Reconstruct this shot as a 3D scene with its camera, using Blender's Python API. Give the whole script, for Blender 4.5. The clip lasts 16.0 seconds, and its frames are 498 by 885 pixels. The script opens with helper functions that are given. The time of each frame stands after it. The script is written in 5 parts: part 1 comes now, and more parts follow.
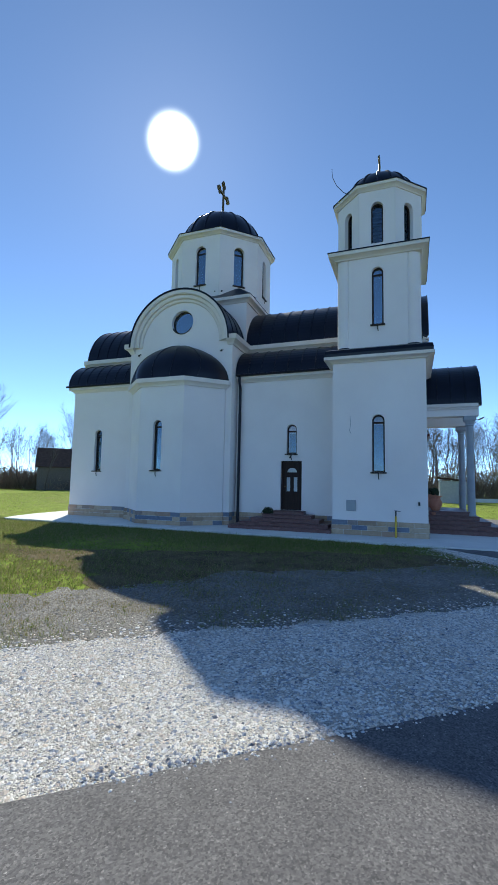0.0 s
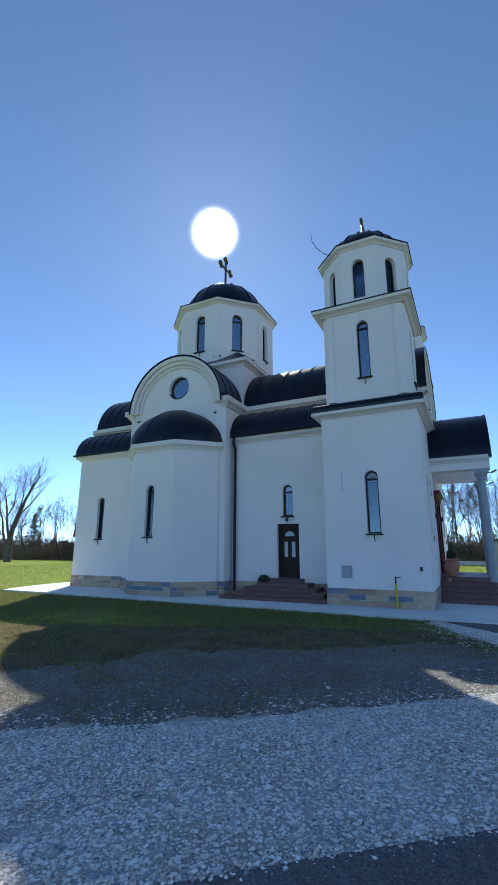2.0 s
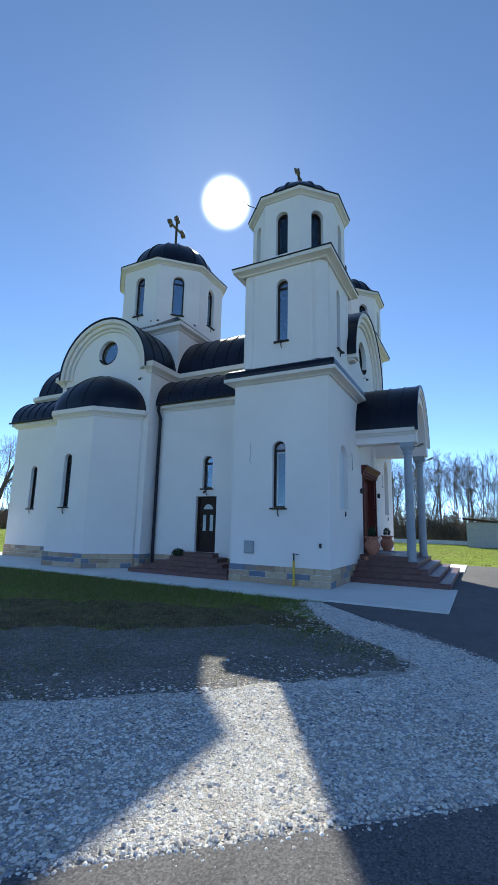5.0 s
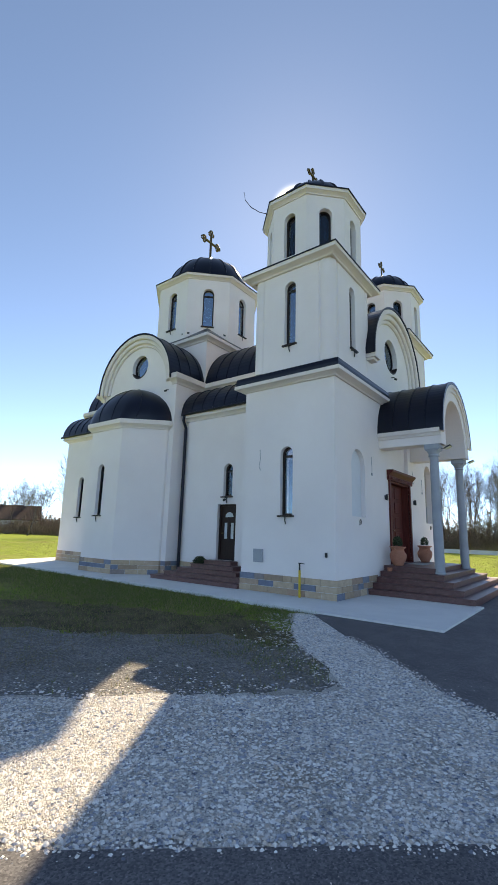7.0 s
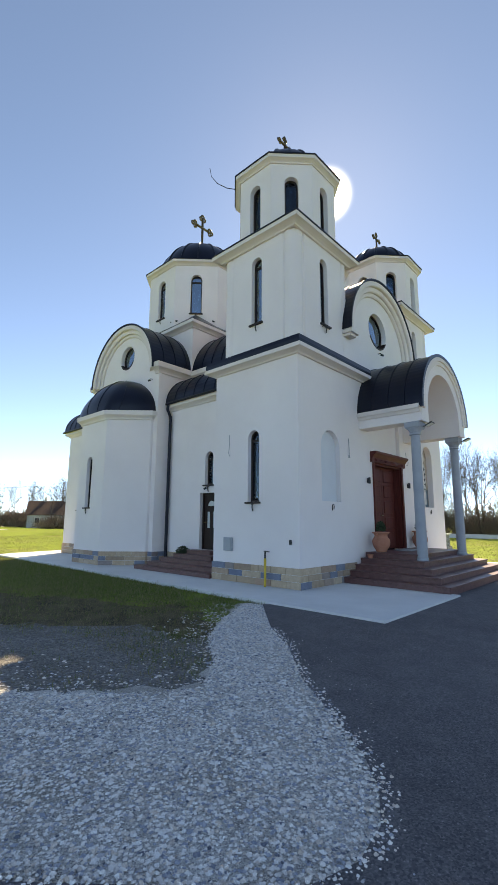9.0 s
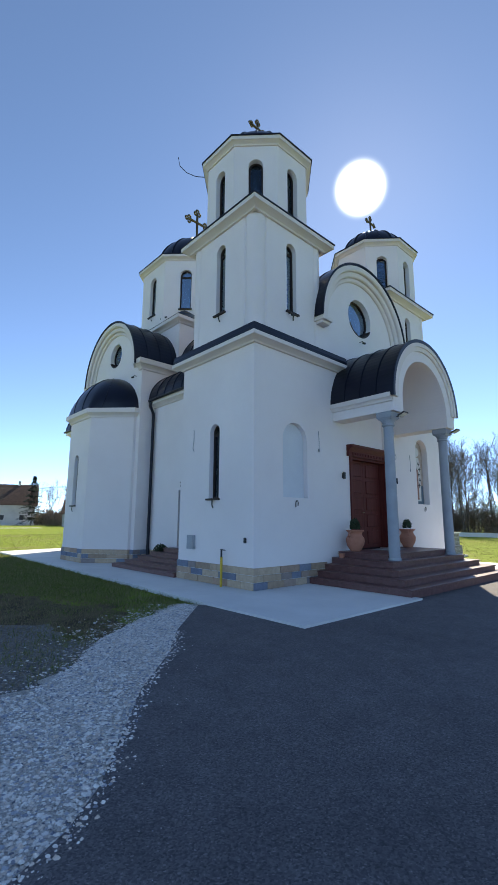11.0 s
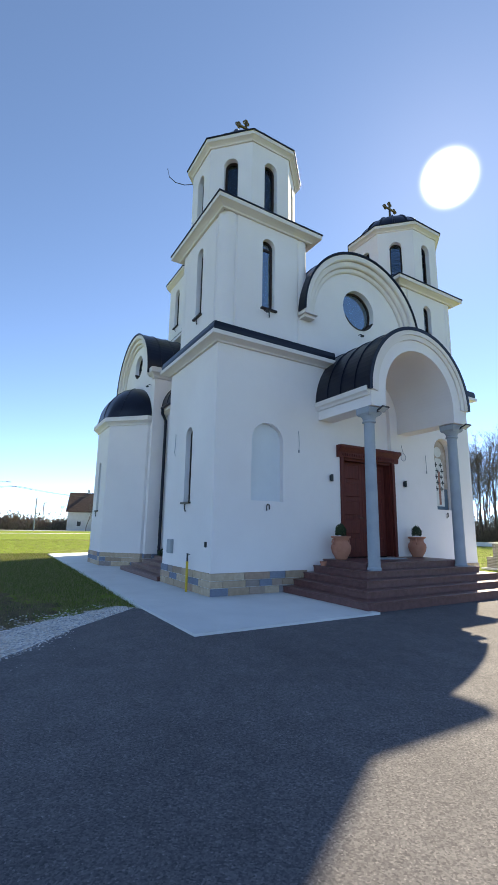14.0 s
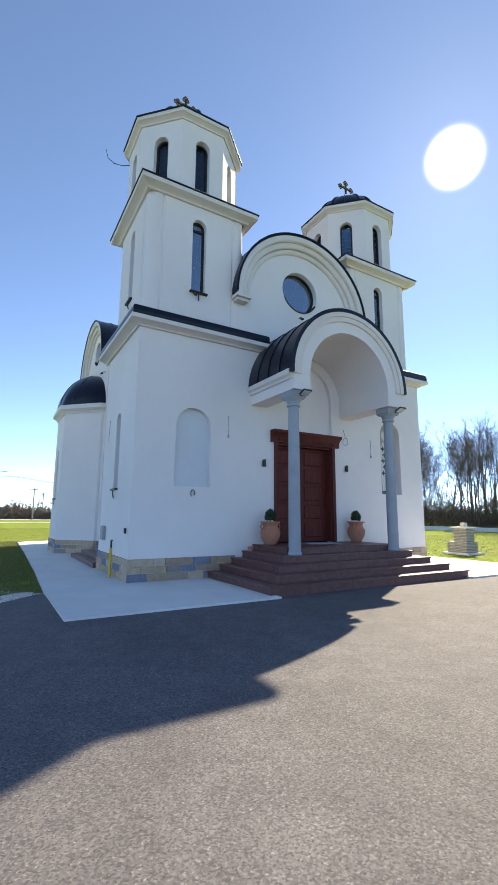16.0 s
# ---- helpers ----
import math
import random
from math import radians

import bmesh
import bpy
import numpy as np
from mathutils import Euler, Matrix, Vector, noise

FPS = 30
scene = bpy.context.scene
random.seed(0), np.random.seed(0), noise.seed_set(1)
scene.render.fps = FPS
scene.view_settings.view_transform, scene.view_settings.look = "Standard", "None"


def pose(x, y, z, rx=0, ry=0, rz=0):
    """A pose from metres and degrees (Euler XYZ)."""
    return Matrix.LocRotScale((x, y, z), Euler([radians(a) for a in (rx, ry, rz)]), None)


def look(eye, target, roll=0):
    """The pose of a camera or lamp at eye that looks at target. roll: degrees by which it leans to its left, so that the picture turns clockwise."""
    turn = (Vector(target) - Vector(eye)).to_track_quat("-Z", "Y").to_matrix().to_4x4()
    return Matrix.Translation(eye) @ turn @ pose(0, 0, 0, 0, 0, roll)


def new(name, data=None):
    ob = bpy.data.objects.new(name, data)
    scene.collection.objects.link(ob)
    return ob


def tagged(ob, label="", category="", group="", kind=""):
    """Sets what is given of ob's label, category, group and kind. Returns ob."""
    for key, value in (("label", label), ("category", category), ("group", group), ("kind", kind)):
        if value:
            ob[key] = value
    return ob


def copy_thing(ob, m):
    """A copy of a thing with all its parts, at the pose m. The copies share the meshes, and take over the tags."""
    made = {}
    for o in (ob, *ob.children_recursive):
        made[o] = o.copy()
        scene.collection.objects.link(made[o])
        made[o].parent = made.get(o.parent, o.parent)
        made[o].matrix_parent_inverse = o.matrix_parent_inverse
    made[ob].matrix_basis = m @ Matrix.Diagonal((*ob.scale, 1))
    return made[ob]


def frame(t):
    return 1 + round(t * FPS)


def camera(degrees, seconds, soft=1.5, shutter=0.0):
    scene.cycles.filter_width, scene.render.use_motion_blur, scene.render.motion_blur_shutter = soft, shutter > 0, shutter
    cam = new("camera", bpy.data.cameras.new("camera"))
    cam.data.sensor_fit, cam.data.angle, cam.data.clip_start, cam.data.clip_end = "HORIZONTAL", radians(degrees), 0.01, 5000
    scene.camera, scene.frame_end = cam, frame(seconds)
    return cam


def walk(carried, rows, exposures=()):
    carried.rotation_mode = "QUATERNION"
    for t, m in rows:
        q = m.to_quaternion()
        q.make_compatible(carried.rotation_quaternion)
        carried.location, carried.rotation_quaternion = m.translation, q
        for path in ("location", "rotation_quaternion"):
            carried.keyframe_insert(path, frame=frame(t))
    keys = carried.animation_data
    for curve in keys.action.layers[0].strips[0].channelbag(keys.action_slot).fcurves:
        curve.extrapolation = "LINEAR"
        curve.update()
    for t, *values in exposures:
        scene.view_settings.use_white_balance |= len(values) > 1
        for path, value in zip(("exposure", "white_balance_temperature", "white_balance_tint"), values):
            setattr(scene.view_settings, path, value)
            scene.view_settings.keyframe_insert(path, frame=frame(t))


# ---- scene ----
cam = camera(59.0, 16.0)
METRES, EYE, TILT, LEAN, TURN = 16.0, 1.6, 0.0, 0.0, 20.4
ROWS = [
    (0.0, 0.0, 0.0, 0.0, -0.11, 5.27, -1.17),
    (0.5, 0.0282, 0.0147, 0.0004, 3.17, 6.37, -0.7),
    (1.0, 0.0606, 0.0243, 0.0004, 7.45, 6.4, -0.53),
    (1.5, 0.0889, 0.0346, -0.0006, 7.52, 11.69, -0.19),
    (2.0, 0.1206, 0.0435, -0.0012, 6.11, 13.65, -0.07),
    (2.5, 0.1522, 0.0524, -0.0016, 8.06, 11.97, -0.41),
    (3.0, 0.1821, 0.0662, -0.0011, 7.83, 11.32, -0.21),
    (3.5, 0.2139, 0.0745, -0.0017, 7.79, 11.01, -0.3),
    (4.0, 0.2447, 0.0904, -0.0018, 5.4, 10.37, -0.21),
    (6.5, 0.3951, 0.1455, -0.0022, 14.24, 10.94, -2.6),
    (7.0, 0.4233, 0.1546, -0.0015, 17.08, 11.45, -1.65),
    (7.5, 0.45, 0.1691, -0.0012, 17.53, 13.08, -0.62),
    (8.0, 0.4785, 0.1816, -0.0021, 18.82, 11.7, -0.47),
    (8.5, 0.5045, 0.2015, -0.0029, 20.71, 10.68, -0.42),
    (11.0, 0.6263, 0.3009, -0.0056, 27.25, 10.0, -0.35),
    (11.5, 0.6529, 0.3182, -0.0051, 28.3, 10.55, -0.44),
    (12.0, 0.6737, 0.3399, -0.0054, 29.15, 10.94, -0.32),
    (12.5, 0.7001, 0.356, -0.005, 30.95, 10.72, -0.46),
    (13.0, 0.723, 0.3779, -0.0069, 34.42, 9.96, -0.64),
    (13.5, 0.7434, 0.3972, -0.0091, 40.33, 10.8, -1.03),
    (14.0, 0.7633, 0.4153, -0.0105, 38.64, 11.0, -0.95),
    (14.5, 0.7824, 0.4402, -0.0113, 40.02, 9.3, -1.11),
    (15.0, 0.8043, 0.4576, -0.0115, 42.36, 8.59, -0.91),
    (15.5, 0.8248, 0.4771, -0.0115, 40.44, 9.08, -0.57),
    (16.0, 0.849, 0.4935, -0.0119, 39.24, 9.42, -0.46),
]
walk(cam, [(t, pose(0, 0, EYE, TILT, LEAN, TURN) @ pose(METRES * x, METRES * y, METRES * z, 90 + pitch, roll, yaw)) for t, x, y, z, yaw, pitch, roll in ROWS], exposures=[
    (0.0, 1.03, 6200, -1), (4.2, 1.08, 6200, -1), (6.3, 1.42, 7000, 3), (7.5, 1.63, 9200, 6), (8.7, 1.63, 9200, 6), (10.8, 1.34, 7100, 4), (12.8, 1.34, 7100, 4), (13.5, 1.25, 6600, 1), (14.1, 1.63, 7450, 5), (16.0, 1.65, 7450, 5)])
SUN_TO = Vector((-0.409, 0.662, 0.629)).normalized()

# ---- world and sun ----
world = bpy.data.worlds.new("world")
scene.world = world
world.use_nodes = True
wn = world.node_tree
sky = wn.nodes.new("ShaderNodeTexSky")
sky.sky_type = "NISHITA"
sky.sun_disc = False
sky.sun_elevation = math.asin(SUN_TO.z)
sky.sun_rotation = math.atan2(SUN_TO.x, SUN_TO.y)
sky.air_density, sky.dust_density, sky.ozone_density, sky.altitude = 0.7, 3.0, 2.6, 5800.0
wn.nodes["Background"].inputs[1].default_value = 0.15
wn.links.new(sky.outputs[0], wn.nodes["Background"].inputs[0])

sun_data = bpy.data.lights.new("sun_light", "SUN")
sun_data.energy, sun_data.angle, sun_data.color = 3.3, radians(0.5), (1.0, 0.89, 0.75)
sun = new("sun_light", sun_data)
sun.matrix_world = look(SUN_TO * 100, (0, 0, 0))


# ---- materials ----
def nodes_of(name):
    m = bpy.data.materials.new(name)
    m.use_nodes = True
    t = m.node_tree
    return m, t, t.nodes["Principled BSDF"]


def coords(t, scale=1.0, kind="Object"):
    c = t.nodes.new("ShaderNodeTexCoord")
    mp = t.nodes.new("ShaderNodeMapping")
    mp.inputs["Scale"].default_value = (scale, scale, scale) if not isinstance(scale, tuple) else scale
    t.links.new(c.outputs[kind], mp.inputs["Vector"])
    return mp.outputs["Vector"]


def noise_tex(t, vec, scale, detail=4.0, rough=0.55):
    n = t.nodes.new("ShaderNodeTexNoise")
    n.inputs["Scale"].default_value = scale
    n.inputs["Detail"].default_value = detail
    n.inputs["Roughness"].default_value = rough
    t.links.new(vec, n.inputs["Vector"])
    return n.outputs["Fac"]


def ramp(t, fac, stops):
    r = t.nodes.new("ShaderNodeValToRGB")
    e = r.color_ramp.elements
    while len(e) < len(stops):
        e.new(0.5)
    for i, (p, c) in enumerate(stops):
        e[i].position, e[i].color = p, (*c, 1.0)
    t.links.new(fac, r.inputs["Fac"])
    return r.outputs["Color"]


def mix(t, fac, a, b, mode="MIX"):
    m = t.nodes.new("ShaderNodeMix")
    m.data_type, m.blend_type = "RGBA", mode
    if isinstance(fac, (int, float)):
        m.inputs["Factor"].default_value = fac
    else:
        t.links.new(fac, m.inputs["Factor"])
    for socket, v in ((m.inputs[6], a), (m.inputs[7], b)):
        if isinstance(v, tuple):
            socket.default_value = (*v, 1.0)
        else:
            t.links.new(v, socket)
    return m.outputs[2]


def bump(t, bsdf, height, strength=0.3, distance=0.01):
    b = t.nodes.new("ShaderNodeBump")
    b.inputs["Strength"].default_value = strength
    b.inputs["Distance"].default_value = distance
    t.links.new(height, b.inputs["Height"])
    t.links.new(b.outputs["Normal"], bsdf.inputs["Normal"])


def surface(name, stops, scale=3.0, fine=40.0, rough=0.7, metal=0.0, bump_strength=0.2, bump_distance=0.005, fine_amount=0.25, spec=0.5, vary=0.0):
    """Two scales of noise over a colour range, with fine relief."""
    m, t, b = nodes_of(name)
    v = coords(t)
    base = ramp(t, noise_tex(t, v, scale, 6.0, 0.6), stops)
    f = noise_tex(t, v, fine, 5.0, 0.65)
    grain = ramp(t, f, [(0.25, (0.55, 0.55, 0.55)), (0.75, (1.0, 1.0, 1.0))])
    col = mix(t, fine_amount, base, grain, "MULTIPLY")
    if vary:
        info = t.nodes.new("ShaderNodeObjectInfo")
        k = ramp(t, info.outputs["Random"], [(0.0, (1 - vary,) * 3), (1.0, (1.0, 1.0, 1.0))])
        col = mix(t, 1.0, col, k, "MULTIPLY")
    t.links.new(col, b.inputs["Base Color"])
    b.inputs["Roughness"].default_value, b.inputs["Metallic"].default_value = rough, metal
    b.inputs["Specular IOR Level"].default_value = spec
    bump(t, b, f, bump_strength, bump_distance)
    return m


STUCCO = surface("stucco", [(0.3, (0.765, 0.706, 0.690)), (0.7, (0.83, 0.775, 0.755))], 0.5, 90.0, 0.85, 0, 0.25, 0.004, 0.10, 0.3)
TRIM = surface("cream_trim", [(0.3, (0.70, 0.635, 0.59)), (0.7, (0.79, 0.725, 0.68))], 0.8, 70.0, 0.8, 0, 0.15, 0.003, 0.10, 0.3)
ROOF = surface("roof_metal", [(0.3, (0.004, 0.006, 0.014)), (0.7, (0.008, 0.011, 0.024))], 1.2, 25.0, 0.30, 0.0, 0.10, 0.004, 0.3, 0.28)
FRAME = surface("brown_frame", [(0.3, (0.020, 0.012, 0.010)), (0.7, (0.035, 0.020, 0.015))], 3, 40, 0.45, 0, 0.2, 0.005, 0.25, 0.25)
IRON = surface("black_iron", [(0.3, (0.012, 0.012, 0.014)), (0.7, (0.03, 0.03, 0.032))], 5, 40, 0.5)
PIPE = surface("pipe_metal", [(0.3, (0.012, 0.014, 0.024)), (0.7, (0.02, 0.022, 0.034))], 3, 40, 0.45, 0, 0.2, 0.005, 0.25, 0.2)
GOLD = surface("cross_metal", [(0.3, (0.10, 0.07, 0.035)), (0.7, (0.22, 0.15, 0.07))], 6, 60, 0.35, 0.9)
COLUMN = surface("grey_column", [(0.3, (0.30, 0.33, 0.37)), (0.7, (0.37, 0.40, 0.44))], 2.5, 120.0, 0.8, 0, 0.3, 0.003, 0.25)
GRANITE = surface("red_granite", [(0.3, (0.105, 0.042, 0.040)), (0.7, (0.19, 0.088, 0.083))], 9.0, 150.0, 0.42, 0, 0.1, 0.002, 0.5)
TERRA = surface("terracotta", [(0.3, (0.40, 0.155, 0.095)), (0.7, (0.52, 0.225, 0.145))], 4, 60, 0.85, 0, 0.3, 0.004)
CONCRETE = surface("concrete", [(0.25, (0.63, 0.64, 0.635)), (0.75, (0.78, 0.785, 0.77))], 0.8, 60, 0.88, 0, 0.3, 0.004, 0.25)
BOXGREY = surface("grey_box", [(0.3, (0.30, 0.32, 0.34)), (0.7, (0.36, 0.38, 0.40))], 4, 50, 0.55)
YELLOW = surface("yellow_paint", [(0.3, (0.55, 0.36, 0.02)), (0.7, (0.70, 0.48, 0.04))], 5, 50, 0.5)
NICHE = surface("niche_render", [(0.3, (0.62, 0.64, 0.67)), (0.7, (0.70, 0.72, 0.74))], 1, 60, 0.85)
STONE = None


def stone_material():
    m, t, b = nodes_of("cladding_stone")
    info = t.nodes.new("ShaderNodeObjectInfo")
    base = ramp(t, info.outputs["Random"], [(0.0, (0.15, 0.18, 0.26)), (0.22, (0.22, 0.25, 0.31)), (0.30, (0.34, 0.24, 0.17)), (0.5, (0.50, 0.37, 0.25)), (0.75, (0.56, 0.44, 0.32)), (0.9, (0.42, 0.28, 0.20)), (1.0, (0.36, 0.33, 0.30))])
    v = coords(t)
    f = noise_tex(t, v, 9.0, 8.0, 0.65)
    col = mix(t, 0.55, base, ramp(t, f, [(0.3, (0.5, 0.47, 0.45)), (0.7, (1.0, 1.0, 1.0))]), "MULTIPLY")
    t.links.new(col, b.inputs["Base Color"])
    b.inputs["Roughness"].default_value = 0.8
    bump(t, b, f, 0.5, 0.01)
    return m


def wood_material(name, a, b_col):
    m, t, b = nodes_of(name)
    v = coords(t, (18.0, 18.0, 1.2))
    f = noise_tex(t, v, 2.0, 8.0, 0.6)
    t.links.new(ramp(t, f, [(0.3, a), (0.7, b_col)]), b.inputs["Base Color"])
    b.inputs["Roughness"].default_value, b.inputs["Specular IOR Level"].default_value = 0.55, 0.2
    bump(t, b, f, 0.15, 0.003)
    return m


def glass_material(name, tint, gloss):
    m, t, b = nodes_of(name)
    t.nodes.remove(b)
    tr = t.nodes.new("ShaderNodeBsdfTransparent")
    tr.inputs[0].default_value = (*tint, 1)
    gl = t.nodes.new("ShaderNodeBsdfGlossy")
    gl.inputs["Color"].default_value = (0.70, 0.88, 1.0, 1)
    gl.inputs["Roughness"].default_value = 0.03
    fr = t.nodes.new("ShaderNodeFresnel")
    fr.inputs["IOR"].default_value = gloss
    mx = t.nodes.new("ShaderNodeMixShader")
    t.links.new(fr.outputs[0], mx.inputs[0])
    t.links.new(tr.outputs[0], mx.inputs[1])
    t.links.new(gl.outputs[0], mx.inputs[2])
    t.links.new(mx.outputs[0], t.nodes["Material Output"].inputs[0])
    return m


def asphalt_material():
    m, t, b = nodes_of("asphalt")
    v = coords(t)
    big = ramp(t, noise_tex(t, v, 0.35, 5.0, 0.6), [(0.3, (0.118, 0.113, 0.120)), (0.55, (0.148, 0.142, 0.148)), (0.72, (0.182, 0.176, 0.180))])
    worn = ramp(t, noise_tex(t, v, 3.0, 6.0, 0.7), [(0.3, (0.80, 0.80, 0.81)), (0.65, (1.08, 1.08, 1.07))])
    vor = t.nodes.new("ShaderNodeTexVoronoi")
    vor.inputs["Scale"].default_value = 95.0
    t.links.new(v, vor.inputs["Vector"])
    chips = ramp(t, vor.outputs["Color"], [(0.12, (0.55, 0.55, 0.57)), (0.5, (0.92, 0.92, 0.93)), (0.85, (1.25, 1.24, 1.22)), (0.96, (1.8, 1.78, 1.74))])
    spot_tex = t.nodes.new("ShaderNodeTexVoronoi")
    spot_tex.inputs["Scale"].default_value = 38.0
    t.links.new(v, spot_tex.inputs["Vector"])
    specks = ramp(t, spot_tex.outputs["Distance"], [(0.10, (1.5, 1.48, 1.45)), (0.16, (1.0, 1.0, 1.0)), (0.6, (0.86, 0.86, 0.87))])
    col = mix(t, 1.0, mix(t, 1.0, mix(t, 1.0, big, worn, "MULTIPLY"), chips, "MULTIPLY"), specks, "MULTIPLY")
    t.links.new(col, b.inputs["Base Color"])
    b.inputs["Roughness"].default_value = 0.8
    b.inputs["Specular IOR Level"].default_value = 0.25
    mid = noise_tex(t, v, 38.0, 6.0, 0.75)
    bump(t, b, mid, 0.5, 0.006)
    return m


def ground_material():
    """Meadow with green and straw patches at several sizes."""
    m, t, b = nodes_of("meadow")
    v = coords(t)
    green = ramp(t, noise_tex(t, v, 5.0, 8.0, 0.7), [(0.3, (0.15, 0.22, 0.026)), (0.7, (0.28, 0.36, 0.055))])
    straw = ramp(t, noise_tex(t, v, 14.0, 8.0, 0.7), [(0.3, (0.20, 0.165, 0.09)), (0.7, (0.33, 0.27, 0.15))])
    patch = ramp(t, noise_tex(t, v, 0.22, 5.0, 0.65), [(0.54, (0, 0, 0)), (0.76, (0.85, 0.85, 0.85))])
    tufts = ramp(t, noise_tex(t, v, 1.5, 7.0, 0.7), [(0.32, (0.45, 0.40, 0.36)), (0.58, (1.05, 1.05, 1.0))])
    col = mix(t, 0.8, mix(t, patch, green, straw), tufts, "MULTIPLY")
    t.links.new(col, b.inputs["Base Color"])
    b.inputs["Roughness"].default_value = 0.95
    b.inputs["Specular IOR Level"].default_value = 0.1
    bump(t, b, noise_tex(t, v, 22.0, 6.0, 0.7), 0.8, 0.04)
    return m


def gravel_bed_material(name, stops, scale):
    m, t, b = nodes_of(name)
    v = coords(t)
    vor = t.nodes.new("ShaderNodeTexVoronoi")
    vor.inputs["Scale"].default_value = scale
    t.links.new(v, vor.inputs["Vector"])
    base = ramp(t, vor.outputs["Color"], stops)
    dirt = ramp(t, noise_tex(t, v, 1.1, 6.0, 0.65), [(0.35, (0.62, 0.58, 0.52)), (0.62, (1, 1, 1))])
    t.links.new(mix(t, 0.8, base, dirt, "MULTIPLY"), b.inputs["Base Color"])
    b.inputs["Roughness"].default_value = 0.9
    bump(t, b, vor.outputs["Distance"], 1.0, 0.02)
    return m


def island_material(name, stops, rough=0.85, through_light=0.0):
    """One colour to each loose piece of a joined mesh."""
    m, t, b = nodes_of(name)
    g = t.nodes.new("ShaderNodeNewGeometry")
    col = ramp(t, g.outputs["Random Per Island"], stops)
    v = coords(t)
    f = noise_tex(t, v, 60.0, 5.0, 0.6)
    shade = mix(t, 0.35, col, ramp(t, f, [(0.3, (0.6, 0.6, 0.6)), (0.7, (1, 1, 1))]), "MULTIPLY")
    t.links.new(shade, b.inputs["Base Color"])
    b.inputs["Roughness"].default_value = rough
    if through_light:
        tl = t.nodes.new("ShaderNodeBsdfTranslucent")
        t.links.new(shade, tl.inputs["Color"])
        mx = t.nodes.new("ShaderNodeMixShader")
        mx.inputs[0].default_value = through_light
        t.links.new(b.outputs[0], mx.inputs[1])
        t.links.new(tl.outputs[0], mx.inputs[2])
        t.links.new(mx.outputs[0], t.nodes["Material Output"].inputs[0])
    return m


STONE = stone_material()
WORNGRASS = surface("worn_turf", [(0.3, (0.075, 0.062, 0.040)), (0.5, (0.14, 0.112, 0.068)), (0.7, (0.22, 0.175, 0.105))], 1.6, 30.0, 0.95, 0, 0.8, 0.03, 0.6, 0.1)
DOORWOOD = wood_material("mahogany_door", (0.070, 0.014, 0.011), (0.145, 0.032, 0.025))
DARKWOOD = wood_material("dark_door", (0.018, 0.010, 0.009), (0.035, 0.019, 0.015))
PALEWOOD = wood_material("weathered_boards", (0.10, 0.085, 0.07), (0.20, 0.17, 0.14))
GLASS = glass_material("coated_glass", (0.62, 0.74, 0.85), 4.2)
GLASS_LOW = glass_material("window_glass", (0.75, 0.8, 0.85), 1.75)
CURTAIN = surface("pale_curtain", [(0.3, (0.34, 0.36, 0.36)), (0.7, (0.46, 0.47, 0.46))], 6, 60, 0.9)
ASPHALT = asphalt_material()
MEADOW = ground_material()
GRAVEL_BED = gravel_bed_material("pale_gravel_bed", [(0.1, (0.36, 0.345, 0.335)), (0.5, (0.66, 0.635, 0.60)), (0.9, (0.82, 0.79, 0.74))], 105.0)
DIRT_BED = gravel_bed_material("gravelly_dirt", [(0.1, (0.11, 0.105, 0.10)), (0.5, (0.19, 0.18, 0.17)), (0.9, (0.32, 0.31, 0.29))], 48.0)
STONES = island_material("pale_stones", [(0.0, (0.12, 0.13, 0.16)), (0.05, (0.28, 0.31, 0.37)), (0.20, (0.44, 0.46, 0.50)), (0.30, (0.66, 0.55, 0.45)), (0.5, (0.80, 0.74, 0.68)), (1.0, (0.88, 0.86, 0.82))])
DARKSTONES = island_material("dark_stones", [(0.0, (0.10, 0.10, 0.11)), (0.5, (0.20, 0.19, 0.18)), (1.0, (0.34, 0.32, 0.30))])
BLADES = island_material("grass_blades", [(0.0, (0.075, 0.115, 0.022)), (0.4, (0.16, 0.21, 0.042)), (0.65, (0.23, 0.25, 0.075)), (0.82, (0.33, 0.28, 0.16)), (1.0, (0.40, 0.33, 0.20))], 0.8, 0.45)
STRAW = island_material("dry_blades", [(0.0, (0.20, 0.16, 0.09)), (0.6, (0.34, 0.27, 0.16)), (1.0, (0.17, 0.19, 0.06))], 0.85, 0.45)
BARK = surface("bark", [(0.3, (0.09, 0.072, 0.062)), (0.7, (0.18, 0.145, 0.12))], 3, 30, 0.95, 0, 0.5, 0.02)
TWIG = island_material("twigs", [(0.0, (0.11, 0.088, 0.072)), (1.0, (0.22, 0.18, 0.145))], 0.95)
BRUSH = island_material("brush_twigs", [(0.0, (0.22, 0.17, 0.14)), (0.6, (0.36, 0.28, 0.22)), (1.0, (0.32, 0.29, 0.19))], 0.95, 0.38)
NEEDLES = island_material("conifer_needles", [(0.0, (0.012, 0.028, 0.014)), (1.0, (0.035, 0.06, 0.028))], 0.9)
LEAF = island_material("shrub_leaves", [(0.0, (0.015, 0.03, 0.012)), (1.0, (0.045, 0.07, 0.025))], 0.8)
TILE_OLD = surface("old_roof_tiles", [(0.3, (0.06, 0.035, 0.028)), (0.7, (0.12, 0.07, 0.05))], 2, 12, 0.9, 0, 0.5, 0.03)
HOUSEWALL = surface("house_wall", [(0.3, (0.48, 0.46, 0.42)), (0.7, (0.62, 0.60, 0.55))], 0.4, 20, 0.9)
